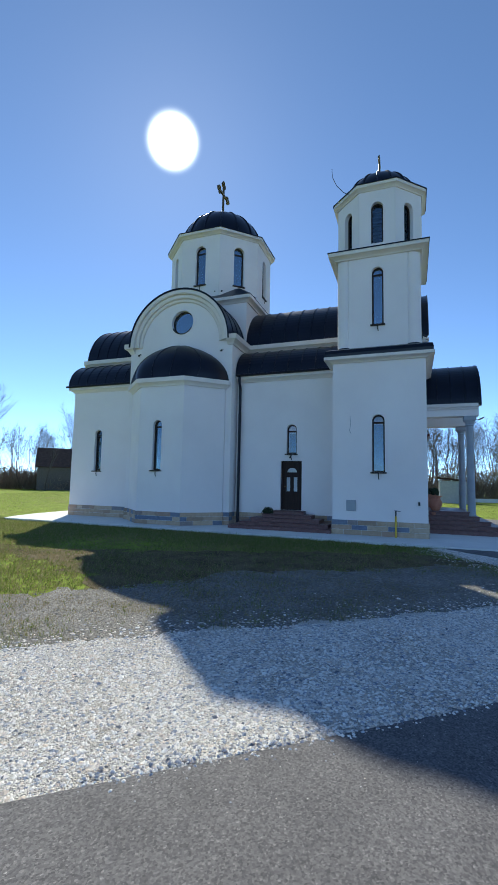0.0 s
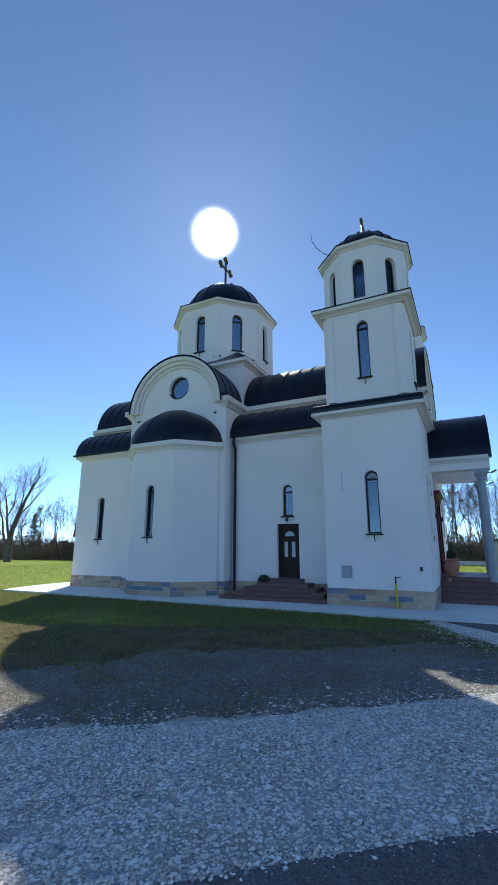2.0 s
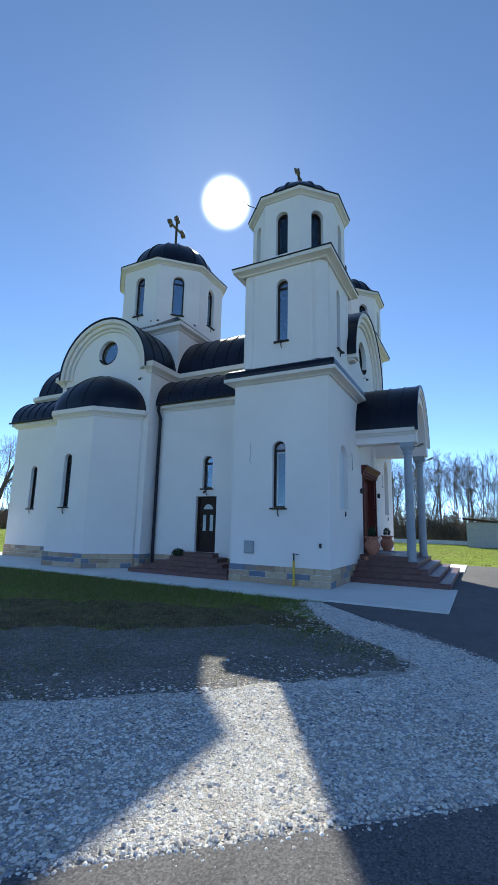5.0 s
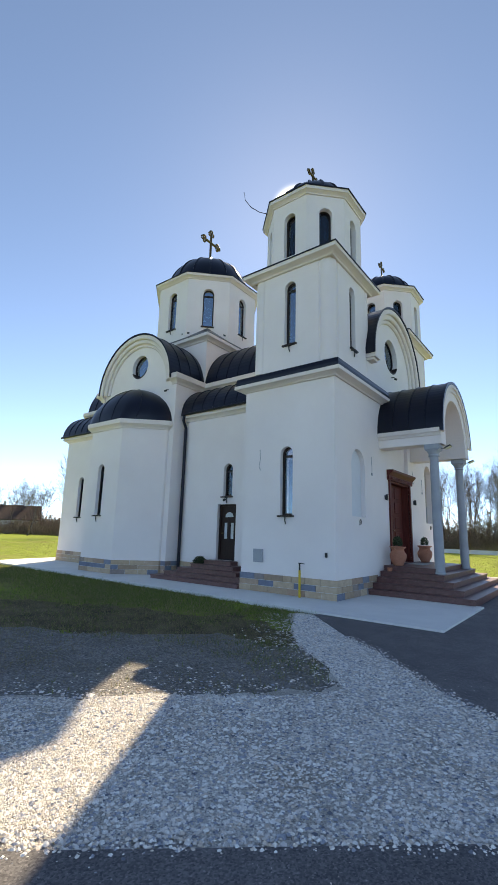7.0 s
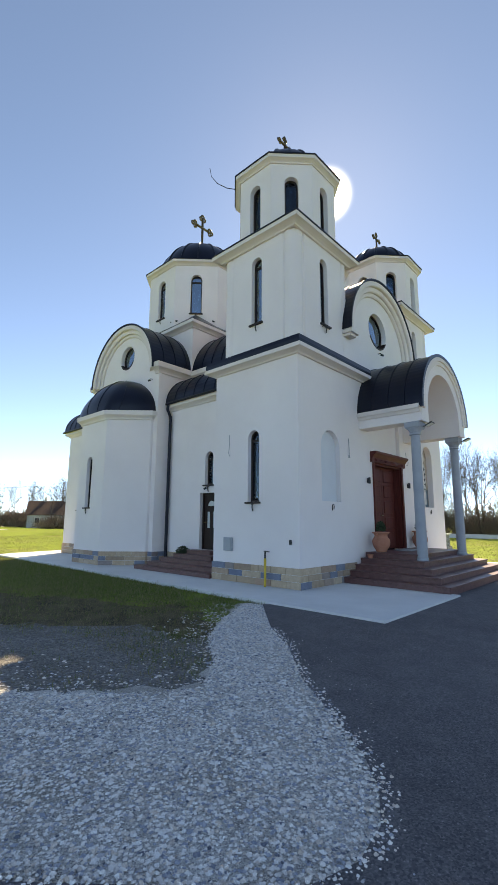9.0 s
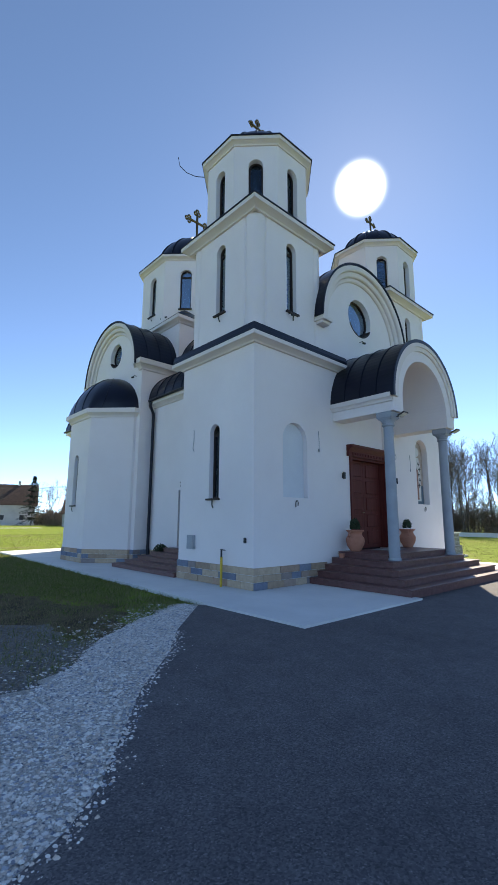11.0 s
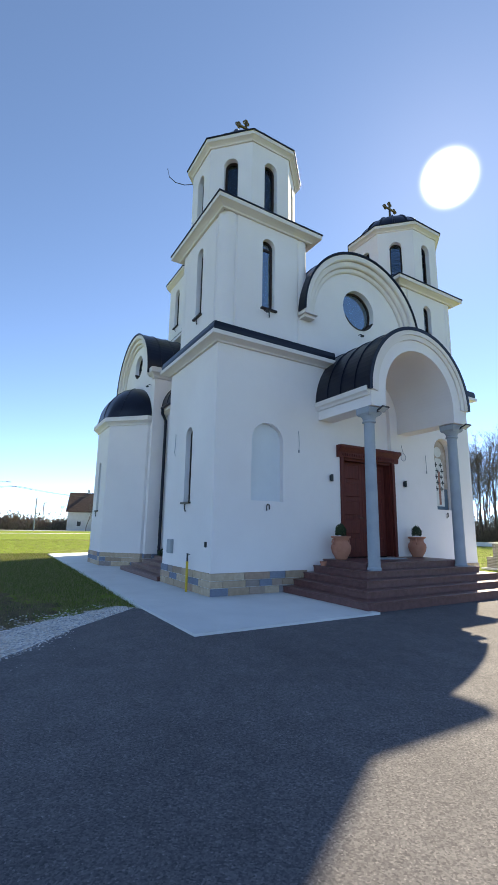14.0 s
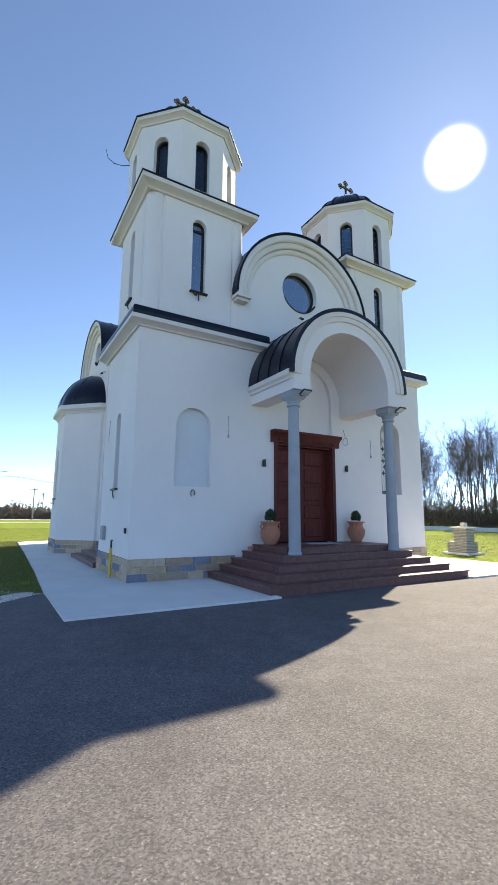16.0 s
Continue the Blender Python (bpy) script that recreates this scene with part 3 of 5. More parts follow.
# nave upper walls with their white band
for s in (-1, 1):
    ya = YC + s * 2.36
    bm = box(B(), -14.9, XG - 0.4, min(ya, ya - s * 0.3), max(ya, ya - s * 0.3), 5.6, 7.2)
    part("nave_wall", bm, STUCCO, church)
    for xa, xb in ((XD + 2.42, TX - 1.36), (-15.0, XD - 2.42)):
        path = [(xa, ya), (xb, ya)] if s < 0 else [(xb, ya), (xa, ya)]
        part("cornice", sweep(B(), path, cornice_profile(7.02, 0.34, 0.2)), TRIM, church)
part("end_wall", panel(B(), [(YC - 2.2, 0), (YC + 2.2, 0)] + [(YC + 2.2 * math.cos(a), GZ - 0.02 + 2.2 * math.sin(a)) for a in [math.pi * i / 20 for i in range(21)]], [], 0.3, lambda u, v, d: (-14.95 + d, u, v)), STUCCO, church)

# aisles: outer walls, cornice, curved lower roofs
YA = 16.15
XE = -14.7
AIZ = 5.58


def aisle_roof(xa, xb, s):
    n = 12
    prof = []
    for i in range(n + 1):
        a = math.pi / 2 * i / n
        prof.append((YA - 0.22 + 1.45 * (1 - math.cos(a)), 5.83 + 1.25 * math.sin(a)))
    bm = B()
    rows = []
    for x in (xa, xb):
        rows.append([bm.verts.new((x, y if s < 0 else 2 * YC - y, z)) for y, z in prof] + [bm.verts.new((x, y if s < 0 else 2 * YC - y, 5.83)) for y in (prof[-1][0],)])
    k = len(rows[0])
    for j in range(k):
        bm.faces.new((rows[0][j], rows[0][(j + 1) % k], rows[1][(j + 1) % k], rows[1][j]))
    bm.faces.new(rows[0])
    bm.faces.new(rows[1][::-1])
    ob = part("aisle_roof", bm, ROOF, church, "dark curved metal roof over the aisle")
    m = max(1, int(abs(xb - xa) / 0.5))
    for i in range(m + 1):
        x = xa + (xb - xa) * i / m
        tube_pts = [(x, (y if s < 0 else 2 * YC - y), z + 0.012) for y, z in prof]
        part("seam", tube(B(), tube_pts, 0.02, 5), ROOF, ob)
    return ob


for s in (-1, 1):
    aisle_roof(XD + 2.4, XW + 0.2, s)
    aisle_roof(XE - 0.2, XD - 2.4, s)
sa = south(YA)
wall(rect(XD + 2.4, XW, 0, 5.83), [rect(-4.70, -3.88, 0.62, 2.47), arch(-4.28, 0.20, 2.74, 3.86)], sa)
window(sa, -4.28, 0.20, 2.74, 3.86)
wall(rect(XE, XD - 2.4, 0, 5.83), [arch(-13.25, 0.19, 2.02, 3.85)], sa)
window(sa, -13.25, 0.19, 2.02, 3.85)
wall(rect(XE, XD - 2.4, 0, 5.83), [], lambda u, v, d: (u, 2 * YC - YA - d, v))
wall(rect(XD + 2.4, XW, 0, 5.83), [], lambda u, v, d: (u, 2 * YC - YA - d, v))
wall(rect(YA + T, 2 * YC - YA - T, 0, 5.83), [], lambda u, v, d: (XE + d, u, v))
part("cornice", sweep(B(), [(XD + 2.4, YA), (XW, YA)], cornice_profile(AIZ, 0.25, 0.2)), TRIM, church)
part("cornice", sweep(B(), [(XE, YA + 2), (XE, YA), (XD - 2.4, YA)], cornice_profile(AIZ, 0.25, 0.2)), TRIM, church)
part("gutter", tube(B(), [(XE - 0.3, YA - 0.25, 5.85), (XD - 2.45, YA - 0.25, 5.86)], 0.05, 8), ROOF, church)
part("gutter", tube(B(), [(XD + 2.45, YA - 0.25, 5.84), (XW - 0.02, YA - 0.25, 5.86)], 0.05, 8), ROOF, church)

# south cross arm: gable with round window, its side walls and cornices
gy = south(YG)
HG = 2.36
out = [(XD - HG, 0), (XD + HG, 0), (XD + HG, GZ)] + [(XD + GR * math.cos(a), GZ + 0.02 + GR * math.sin(a)) for a in [math.pi * i / 28 for i in range(29)]] + [(XD - HG, GZ)]
wall(out, [circle(XD + 0.08, 8.17, 0.5)], gy, 0.3, "gable_wall")
round_window(gy, XD + 0.08, 8.17, 0.5)
arch_rings(lambda u, v, d: (XD + u, YG + d, GZ + 0.02 + v), GR, 0.0)
for s in (-1, 1):
    xs = XD + s * HG
    part("wall", box(B(), min(xs, xs - s * 0.3), max(xs, xs - s * 0.3), YG + 0.3, 17.1, 0, 7.2), STUCCO, church)
    if s > 0:
        path = [(xs - 0.2, YG), (xs, YG), (xs, 17.0)]
    else:
        path = [(xs, 17.0), (xs, YG), (xs + 0.2, YG)]
    part("cornice", sweep(B(), path, cornice_profile(7.02, 0.38, 0.22)), TRIM, church)

# south apse: three faces, cornice, half dome
YAP = 14.37
ap = [(XD - 2.12, YG), (XD - 2.12, 15.5), (XD - 0.95, YAP), (XD + 0.95, YAP), (XD + 2.12, 15.5), (XD + 2.12, YG)]
for i in range(5):
    p, q = ap[i], ap[i + 1]
    pl = facing(p, q)
    ln = (Vector(q) - Vector(p)).length
    if i == 2:
        wall(rect(0, ln, 0, 5.5), [arch(ln / 2 - 0.14, 0.19, 2.02, 3.92)], pl, 0.3)
        window(pl, ln / 2 - 0.14, 0.19, 2.02, 3.92)
    else:
        wall(rect(0, ln, 0, 5.5), [], pl, 0.3)
part("cornice", sweep(B(), ap, cornice_profile(5.22, 0.31, 0.2)), TRIM, church)
def apse_ring(a):
    """Plan of the half dome at the height angle a: the wall's outline below, rounding upward."""
    k, w = math.cos(a) ** 1.25, math.sin(a) ** 0.7
    pts = []
    for i in range(25):
        t = math.pi * i / 24
        cx, cy = -math.cos(t), math.sin(t)
        # polygon with straight sides, front face and cut corners
        m = max(abs(cx) / 2.24, cy / 1.36, (abs(cx) + cy * 1.035) / 2.44)
        px, py = cx / m, cy / m
        qx, qy = cx * 2.2, cy * 1.42
        pts.append((XD + (px * (1 - w) + qx * w) * k, YG - (py * (1 - w) + qy * w) * k))
    return pts


bm = B()
rows = []
for i in range(13):
    a = math.pi / 2 * i / 12 * 0.995
    rows.append([bm.verts.new((x, y, 5.53 + 1.62 * math.sin(a))) for x, y in apse_ring(a)])
for r, q in zip(rows, rows[1:]):
    for j in range(24):
        bm.faces.new((r[j], r[j + 1], q[j + 1], q[j]))
apse_roof = part("apse_roof", bm, ROOF, church, "dark metal half dome over the apse", True)
for j in (5, 10, 14, 19):
    pts = []
    for i in range(13):
        a = math.pi / 2 * i / 12 * 0.99
        x, y = apse_ring(a)[j]
        pts.append((x, y, 5.54 + 1.62 * math.sin(a)))
    part("seam", tube(B(), pts, 0.016, 5), ROOF, apse_roof)

# crossing: square base, drum and main dome
h = 2.30
sq = [(XD - h, YC - h), (XD + h, YC - h), (XD + h, YC + h), (XD - h, YC + h)]
for i in range(4):
    p, q = sq[i], sq[(i + 1) % 4]
    wall(rect(0, 2 * h - 0.25, 7.0, 9.6), [], facing(p, q), 0.25, "crossing_wall")
part("cornice", sweep(B(), sq, cornice_profile(9.40, 0.27, 0.24), True), TRIM, church)
bm = B()
lo = [bm.verts.new((XD + sx * (h + 0.26), YC + sy * (h + 0.26), 9.675)) for sx, sy in ((-1, -1), (1, -1), (1, 1), (-1, 1))]
hi = [bm.verts.new((XD + sx * 1.72, YC + sy * 1.72, 10.36)) for sx, sy in ((-1, -1), (1, -1), (1, 1), (-1, 1))]
bm.faces.new(lo[::-1])
bm.faces.new(hi)
for i in range(4):
    bm.faces.new((lo[i], lo[(i + 1) % 4], hi[(i + 1) % 4], hi[i]))
part("crossing_roof", bm, ROOF, church)
octagon(XD, YC, 2.48, 9.9, 12.8, 0.25, 10.5, 12.35, 0.13, True)
eaves(XD, YC, 2.48, 12.78, 0.21, 0.2)
dome(XD, YC, 2.06, 13.0, 2.06, 16.98)

# downpipe in the corner beside the apse
px, py = XD + 2.55, YA - 0.1
part("downpipe", tube(B(), [(px + 0.02, py - 0.15, 5.78), (px, py - 0.15, 5.62), (px, py, 5.35), (px, py, 0.12), (px - 0.02, py - 0.1, 0.03)], 0.055, 10), PIPE, church, "dark metal downpipe")

# -- plinth of mixed stone slabs
PLZ = 0.47


def plinth(paths):
    rnd = random.Random(4)
    for path in paths:
        base = part("plinth", sweep(B(), path, [(-0.03, 0.0), (0.012, 0.0), (0.012, PLZ - 0.005), (-0.03, PLZ - 0.005)]), CONCRETE, church, "low plinth clad in mixed stone")
        for a, b in zip(path, path[1:]):
            pl = facing(a, b)
            ln = (Vector(b) - Vector(a)).length
            for v0, v1 in ((0.0, 0.16), (0.165, 0.31), (0.315, PLZ)):
                u = -0.02
                while u < ln + 0.02:
                    w = rnd.uniform(0.26, 0.68)
                    e = min(u + w, ln + 0.025)
                    if ln - e < 0.15:
                        e = ln + 0.025
                    o = rnd.uniform(0.024, 0.034)
                    bm = B()
                    vs = [bm.verts.new(pl(uu, vv, dd)) for uu, vv, dd in ((u, v0, 0), (e - 0.004, v0, 0), (e - 0.004, v1, 0), (u, v1, 0), (u + 0.004, v0 + 0.003, -o), (e - 0.008, v0 + 0.003, -o), (e - 0.008, v1 - 0.003, -o), (u + 0.004, v1 - 0.003, -o))]
                    for f in ((0, 3, 2, 1), (4, 5, 6, 7), (0, 1, 5, 4), (1, 2, 6, 5), (2, 3, 7, 6), (3, 0, 4, 7)):
                        bm.faces.new([vs[j] for j in f])
                    part("stone", bm, STONE, base)
                    u = e


# -- canopy over the entrance
CX, CZ, CR = 2.36, 4.61, 1.80
cp = lambda u, v, d: (d, YC + u, CZ + v)
canopy = barrel(cp, CR, XF - 0.02, CX, 0.48, "canopy_roof")
bm = arc_sweep(B(), [(CR - 0.03, CX + 0.03), (CR + 0.06, CX + 0.03), (CR + 0.06, CX - 0.05), (CR - 0.03, CX - 0.05)], cp, -0.02, math.pi + 0.02, 40)
part("roof_edge", bm, ROOF, canopy)
bm = arc_sweep(B(), [(1.26, XF), (CR - 0.01, XF), (CR - 0.01, CX - 0.06), (1.26, CX - 0.06)], cp, 0.0, math.pi, 40)
part("canopy_vault", bm, STUCCO, church)
for r0, r1, d in ((CR - 0.14, CR - 0.03, 0.02), (CR - 0.26, CR - 0.14, -0.015)):
    part("arch_band", arc_sweep(B(), [(r0, CX - 0.1), (r1, CX - 0.1), (r1, CX + d), (r0, CX + d)], cp, -0.02, math.pi + 0.02, 40), TRIM, church)
for s in (-1, 1):
    ya, yb = YC + s * 1.26, YC + s * (CR - 0.06)
    part("beam", box(B(), XF, CX - 0.06, min(ya, yb), max(ya, yb), 4.22, CZ), STUCCO, church)
    if s < 0:
        path = [(XF, yb), (CX - 0.08, yb)]
    else:
        path = [(CX - 0.08, yb), (XF, yb)]
    part("cornice", sweep(B(), path, [(-0.02, 4.46), (0.05, 4.46), (0.07, 4.52), (0.12, 4.56), (0.12, 4.67), (-0.02, 4.67)]), TRIM, church)
    # column with block capital
    cx, cy = 2.01, YC + s * 1.535
    bm = B()
    lathe(bm, [(0.155, 0.57), (0.155, 0.62), (0.135, 0.65), (0.130, 2.2), (0.120, 3.86), (0.125, 3.9)], cx, cy, 28)
    col = part("column", bm, COLUMN, church, "grey round column with block capital", False)
    bm = lathe(B(), [(0.125, 3.86), (0.155, 3.875), (0.155, 3.90), (0.135, 3.92), (0.15, 3.97), (0.19, 4.03), (0.20, 4.06)], cx, cy, 24)
    lo = [bm.verts.new((cx + a * 0.17, cy + b * 0.17, 4.03)) for a, b in ((-1, -1), (1, -1), (1, 1), (-1, 1))]
    md = [bm.verts.new((cx + a * 0.205, cy + b * 0.205, 4.08)) for a, b in ((-1, -1), (1, -1), (1, 1), (-1, 1))]
    hi = [bm.verts.new((cx + a * 0.205, cy + b * 0.205, 4.215)) for a, b in ((-1, -1), (1, -1), (1, 1), (-1, 1))]
    bm.faces.new(lo[::-1])
    bm.faces.new(hi)
    for ra, rb in ((lo, md), (md, hi)):
        for i in range(4):
            bm.faces.new((ra[i], ra[(i + 1) % 4], rb[(i + 1) % 4], rb[i]))
    part("capital", bm, COLUMN, col)

# -- entrance steps
for i in range(5):
    e = 1.2 - 0.3 * i
    x1, ya, yb = 1.93 + e, YC - 1.7 - e, YC + 1.7 + e
    z1 = PLAT * (i + 1) / 5
    bm = B()
    box(bm, XF + 0.03, x1 - 0.025, ya + 0.025, yb - 0.025, PLAT * i / 5 - (0.05 if i == 0 else 0.0), z1 - 0.035)
    st = part("step", bm, GRANITE, church, "polished red granite step")
    bm = bevelled(box(B(), XF + 0.03, x1, ya, yb, z1 - 0.034, z1), 0.008, 2)
    part("tread", bm, GRANITE, st)

# -- entrance door
dx = XF - 0.22
bm = B()
box(bm, dx - 0.1, XF - 0.02, DOOR0, DOOR0 + 0.10, PLAT, DTOP)
box(bm, dx - 0.1, XF - 0.02, DOOR1 - 0.10, DOOR1, PLAT, DTOP)
box(bm, dx - 0.1, XF - 0.02, DOOR0 + 0.10, DOOR1 - 0.10, DTOP - 0.12, DTOP)
door = part("entrance_door", bm, DOORWOOD, church, "double mahogany panelled entrance door, closed")
mid = (DOOR0 + DOOR1) / 2
for a, b in ((DOOR0 + 0.10, mid - 0.004), (mid + 0.004, DOOR1 - 0.10)):
    bm = box(B(), dx - 0.06, dx - 0.02, a, b, PLAT + 0.01, DTOP - 0.12)
    leaf = part("door_leaf", bm, DOORWOOD, door)
    for k in range(5):
        za = PLAT + 0.12 + k * 0.49
        bm = box(B(), dx - 0.022, dx + 0.004, a + 0.12, b - 0.12, za, za + 0.38)
        bmesh.ops.bevel(bm, geom=bm.edges[:], offset=0.018, segments=1, affect="EDGES")
        part("door_panel", bm, DOORWOOD, leaf)
bm = B()
tube(bm, [(dx - 0.02, mid - 0.07, 1.75), (dx + 0.05, mid - 0.07, 1.75), (dx + 0.05, mid - 0.18, 1.75)], 0.012, 8)
part("door_handle", bm, GOLD, door, "brass handle")
for yy in (DOOR0 - 0.04, DOOR1 - 0.06):
    part("door_casing", box(B(), XF + 0.001, XF + 0.05, yy, yy + 0.10, PLAT, DTOP), DOORWOOD, door)
bm = sweep(B(), [(XF, DOOR0 - 0.15), (XF, DOOR1 + 0.18)], [(0.0, DTOP - 0.06), (0.07, DTOP - 0.06), (0.08, DTOP + 0.08), (0.14, DTOP + 0.15), (0.20, DTOP + 0.20), (0.20, DTOP + 0.26), (0.0, DTOP + 0.26)])
lintel = part("lintel", bm, DOORWOOD, door, "carved wooden door hood")
for i in range(24):
    yy = DOOR0 + 0.0 + i * (DOOR1 - DOOR0 - 0.05) / 23
    part("dentil", box(B(), XF + 0.06, XF + 0.10, yy, yy + 0.05, DTOP - 0.02, DTOP + 0.05), DOORWOOD, lintel)
part("door_back", box(B(), XF - 0.5, XF - 0.36, DOOR0 - 0.1, DOOR1 + 0.1, 0.3, 3.5), DARKWOOD, church)

# -- painted saint panel in the north niche, kept to plain shapes
panel_place = front_of(XF - 0.20)
bm = panel(B(), arch(22.82, 0.42, 2.09, 4.33), [], 0.05, panel_place)
ICON_BG = surface("faded_mosaic", [(0.3, (0.32, 0.24, 0.18)), (0.7, (0.55, 0.47, 0.40))], 5, 40, 0.5)
ICON_BLACK = surface("black_paint", [(0.3, (0.015, 0.015, 0.018)), (0.7, (0.03, 0.03, 0.035))], 5, 40, 0.5)
ICON_WHITE = surface("white_paint", [(0.3, (0.6, 0.58, 0.55)), (0.7, (0.72, 0.70, 0.66))], 5, 40, 0.5)
ICON_BLUE = surface("blue_paint", [(0.3, (0.05, 0.09, 0.13)), (0.7, (0.09, 0.14, 0.19))], 5, 40, 0.5)
ICON_RED = surface("red_paint", [(0.3, (0.25, 0.10, 0.07)), (0.7, (0.36, 0.17, 0.12))], 5, 40, 0.5)
picture = part("picture_panel", bm, ICON_BG, church, "arched painted panel with faded patterned shapes")
pp = lambda z: (lambda u, v, d: (XF - 0.2 + z - d, u, v))
part("painted_ground", panel(B(), rect(22.44, 23.2, 2.1, 2.75), [], 0.004, pp(0.005)), ICON_BLUE, picture)
part("painted_robe", panel(B(), [(22.62, 2.2), (23.02, 2.2), (23.06, 3.45), (22.95, 3.72), (22.69, 3.72), (22.58, 3.45)], [], 0.004, pp(0.010)), ICON_WHITE, picture)
part("painted_disc", panel(B(), circle(22.82, 3.93, 0.17), [], 0.004, pp(0.010)), ICON_WHITE, picture)
part("painted_band", panel(B(), rect(22.77, 22.87, 2.25, 3.3), [], 0.004, pp(0.016)), ICON_RED, picture)
for i in range(5):
    for j in range(2):
        u, v = 22.70 + j * 0.24 + (0.04 if i % 2 else -0.02), 2.75 + i * 0.19
        bm = B()
        panel(bm, [(u - 0.075, v - 0.02), (u - 0.02, v - 0.02), (u - 0.02, v - 0.075), (u + 0.02, v - 0.075), (u + 0.02, v - 0.02), (u + 0.075, v - 0.02), (u + 0.075, v + 0.02), (u + 0.02, v + 0.02), (u + 0.02, v + 0.075), (u - 0.02, v + 0.075), (u - 0.02, v + 0.02), (u - 0.075, v + 0.02)], [], 0.004, pp(0.018))
        part("painted_cross", bm, ICON_BLACK, picture)

# -- side door and its steps
bm = panel(B(), rect(-4.70, -3.88, 0.62, 2.47), [rect(-4.62, -3.96, 0.64, 2.40)], 0.09, lambda u, v, d: (u, YA + 0.12 + d, v))
sdoor = part("side_door", bm, DARKWOOD, church, "dark brown panelled side door with small panes")
fan = [(-4.29 + 0.19 * math.cos(a), 2.04 + 0.17 * math.sin(a)) for a in [math.pi * i / 12 for i in range(13)]]
lights = [rect(-4.50, -4.36, 1.32, 1.85), rect(-4.22, -4.08, 1.32, 1.85), fan]
part("door_leaf", panel(B(), rect(-4.62, -3.96, 0.64, 2.40), lights, 0.05, lambda u, v, d: (u, YA + 0.15 + d, v)), DARKWOOD, sdoor)
GLOW = surface("frosted_pane", [(0.3, (0.42, 0.45, 0.48)), (0.7, (0.55, 0.58, 0.60))], 6, 50, 0.25)
for l in lights:
    part("pane", panel(B(), l, [], 0.01, lambda u, v, d: (u, YA + 0.17 + d, v)), GLOW, sdoor)
part("door_handle", tube(B(), [(-4.57, YA + 0.15, 1.5), (-4.57, YA + 0.09, 1.5), (-4.47, YA + 0.09, 1.5)], 0.012, 8), GOLD, sdoor)
for i in range(5):
    k = 4 - i
    z1 = 0.62 * (i + 1) / 5
    x0, x1, ya = -4.86 - 0.34 * k, min(-3.70 + 0.34 * k, XW - 0.035), YA - 0.42 - 0.27 * k
    st = part("side_step", box(B(), x0 + 0.02, x1 - 0.005, ya + 0.02, YA - 0.04, 0.62 * i / 5 - (0.05 if i == 0 else 0), z1 - 0.03), GRANITE, church, "red granite step at the side door")
    part("tread", bevelled(box(B(), x0, x1, ya, YA - 0.036, z1 - 0.029, z1), 0.007, 1), GRANITE, st)

# -- fittings on the walls
part("meter_box", bevelled(box(B(), -2.04, -1.74, YS - 0.07, YS - 0.002, 0.77, 1.12), 0.012), BOXGREY, church, "grey meter box")
part("meter_box_door", bevelled(box(B(), -2.02, -1.76, YS - 0.082, YS - 0.071, 0.79, 1.10), 0.005, 1), BOXGREY, church)
gas = part("gas_pipe", tube(B(), [(-0.5, YS - 0.14, -0.02), (-0.5, YS - 0.14, 0.66)], 0.03, 10), YELLOW, church, "yellow painted gas riser")
part("valve", tube(B(), [(-0.5, YS - 0.14, 0.66), (-0.5, YS - 0.14, 0.84)], 0.022, 8), IRON, gas)
part("valve_lever", tube(B(), [(-0.54, YS - 0.14, 0.83), (-0.36, YS - 0.14, 0.82)], 0.012, 6), IRON, gas)
part("wall_socket", bevelled(box(B(), 0.16, 0.22, YS - 0.05, YS - 0.002, 1.00, 1.12), 0.012), IRON, church)


def wall_lamp(y, z):
    bm = B()
    box(bm, XF + 0.002, XF + 0.03, y - 0.03, y + 0.03, z - 0.07, z + 0.07)
    tube(bm, [(XF + 0.065, y, z - 0.09), (XF + 0.065, y, z + 0.09)], 0.036, 12)
    part("wall_lamp", bm, IRON, church, "small black up-and-down wall lamp")


wall_lamp(18.13, 2.74)
wall_lamp(20.93, 2.76)


def flood(x, y, z):
    bm = B()
    box(bm, x - 0.02, x + 0.10, y - 0.012, y + 0.012, z - 0.01, z + 0.01)
    head = box(B(), 0.0, 0.19, -0.11, 0.11, 0.0, 0.035)
    glass = box(B(), 0.015, 0.175, -0.095, 0.095, -0.008, -0.001)
    tilt = pose(x + 0.10, y, z - 0.02, 0, -24, 0)
    bmesh.ops.transform(head, matrix=tilt, verts=head.verts[:])
    bmesh.ops.transform(glass, matrix=tilt, verts=glass.verts[:])
    ob = part("flood_lamp", bm, IRON, church, "small flood lamp on bracket")
    part("lamp_head", head, IRON, ob)
    part("lamp_glass", glass, GLOW, ob)


for s in (-1, 1):
    flood(2.22, YC + s * 1.535 + 0.05, 4.10)


def spot(p, d):
    """Small black spotlight on a bent arm."""
    p, d = Vector(p), Vector(d).normalized()
    bm = tube(B(), [p, p + d * 0.1, p + d * 0.16 + Vector((0, 0, -0.06))], 0.012, 6)
    tube(bm, [p + d * 0.12 + Vector((0, 0, -0.06)), p + d * 0.2 + Vector((0, 0, -0.10))], 0.035, 8)
    part("spot_lamp", bm, IRON, church, "small black spotlight")


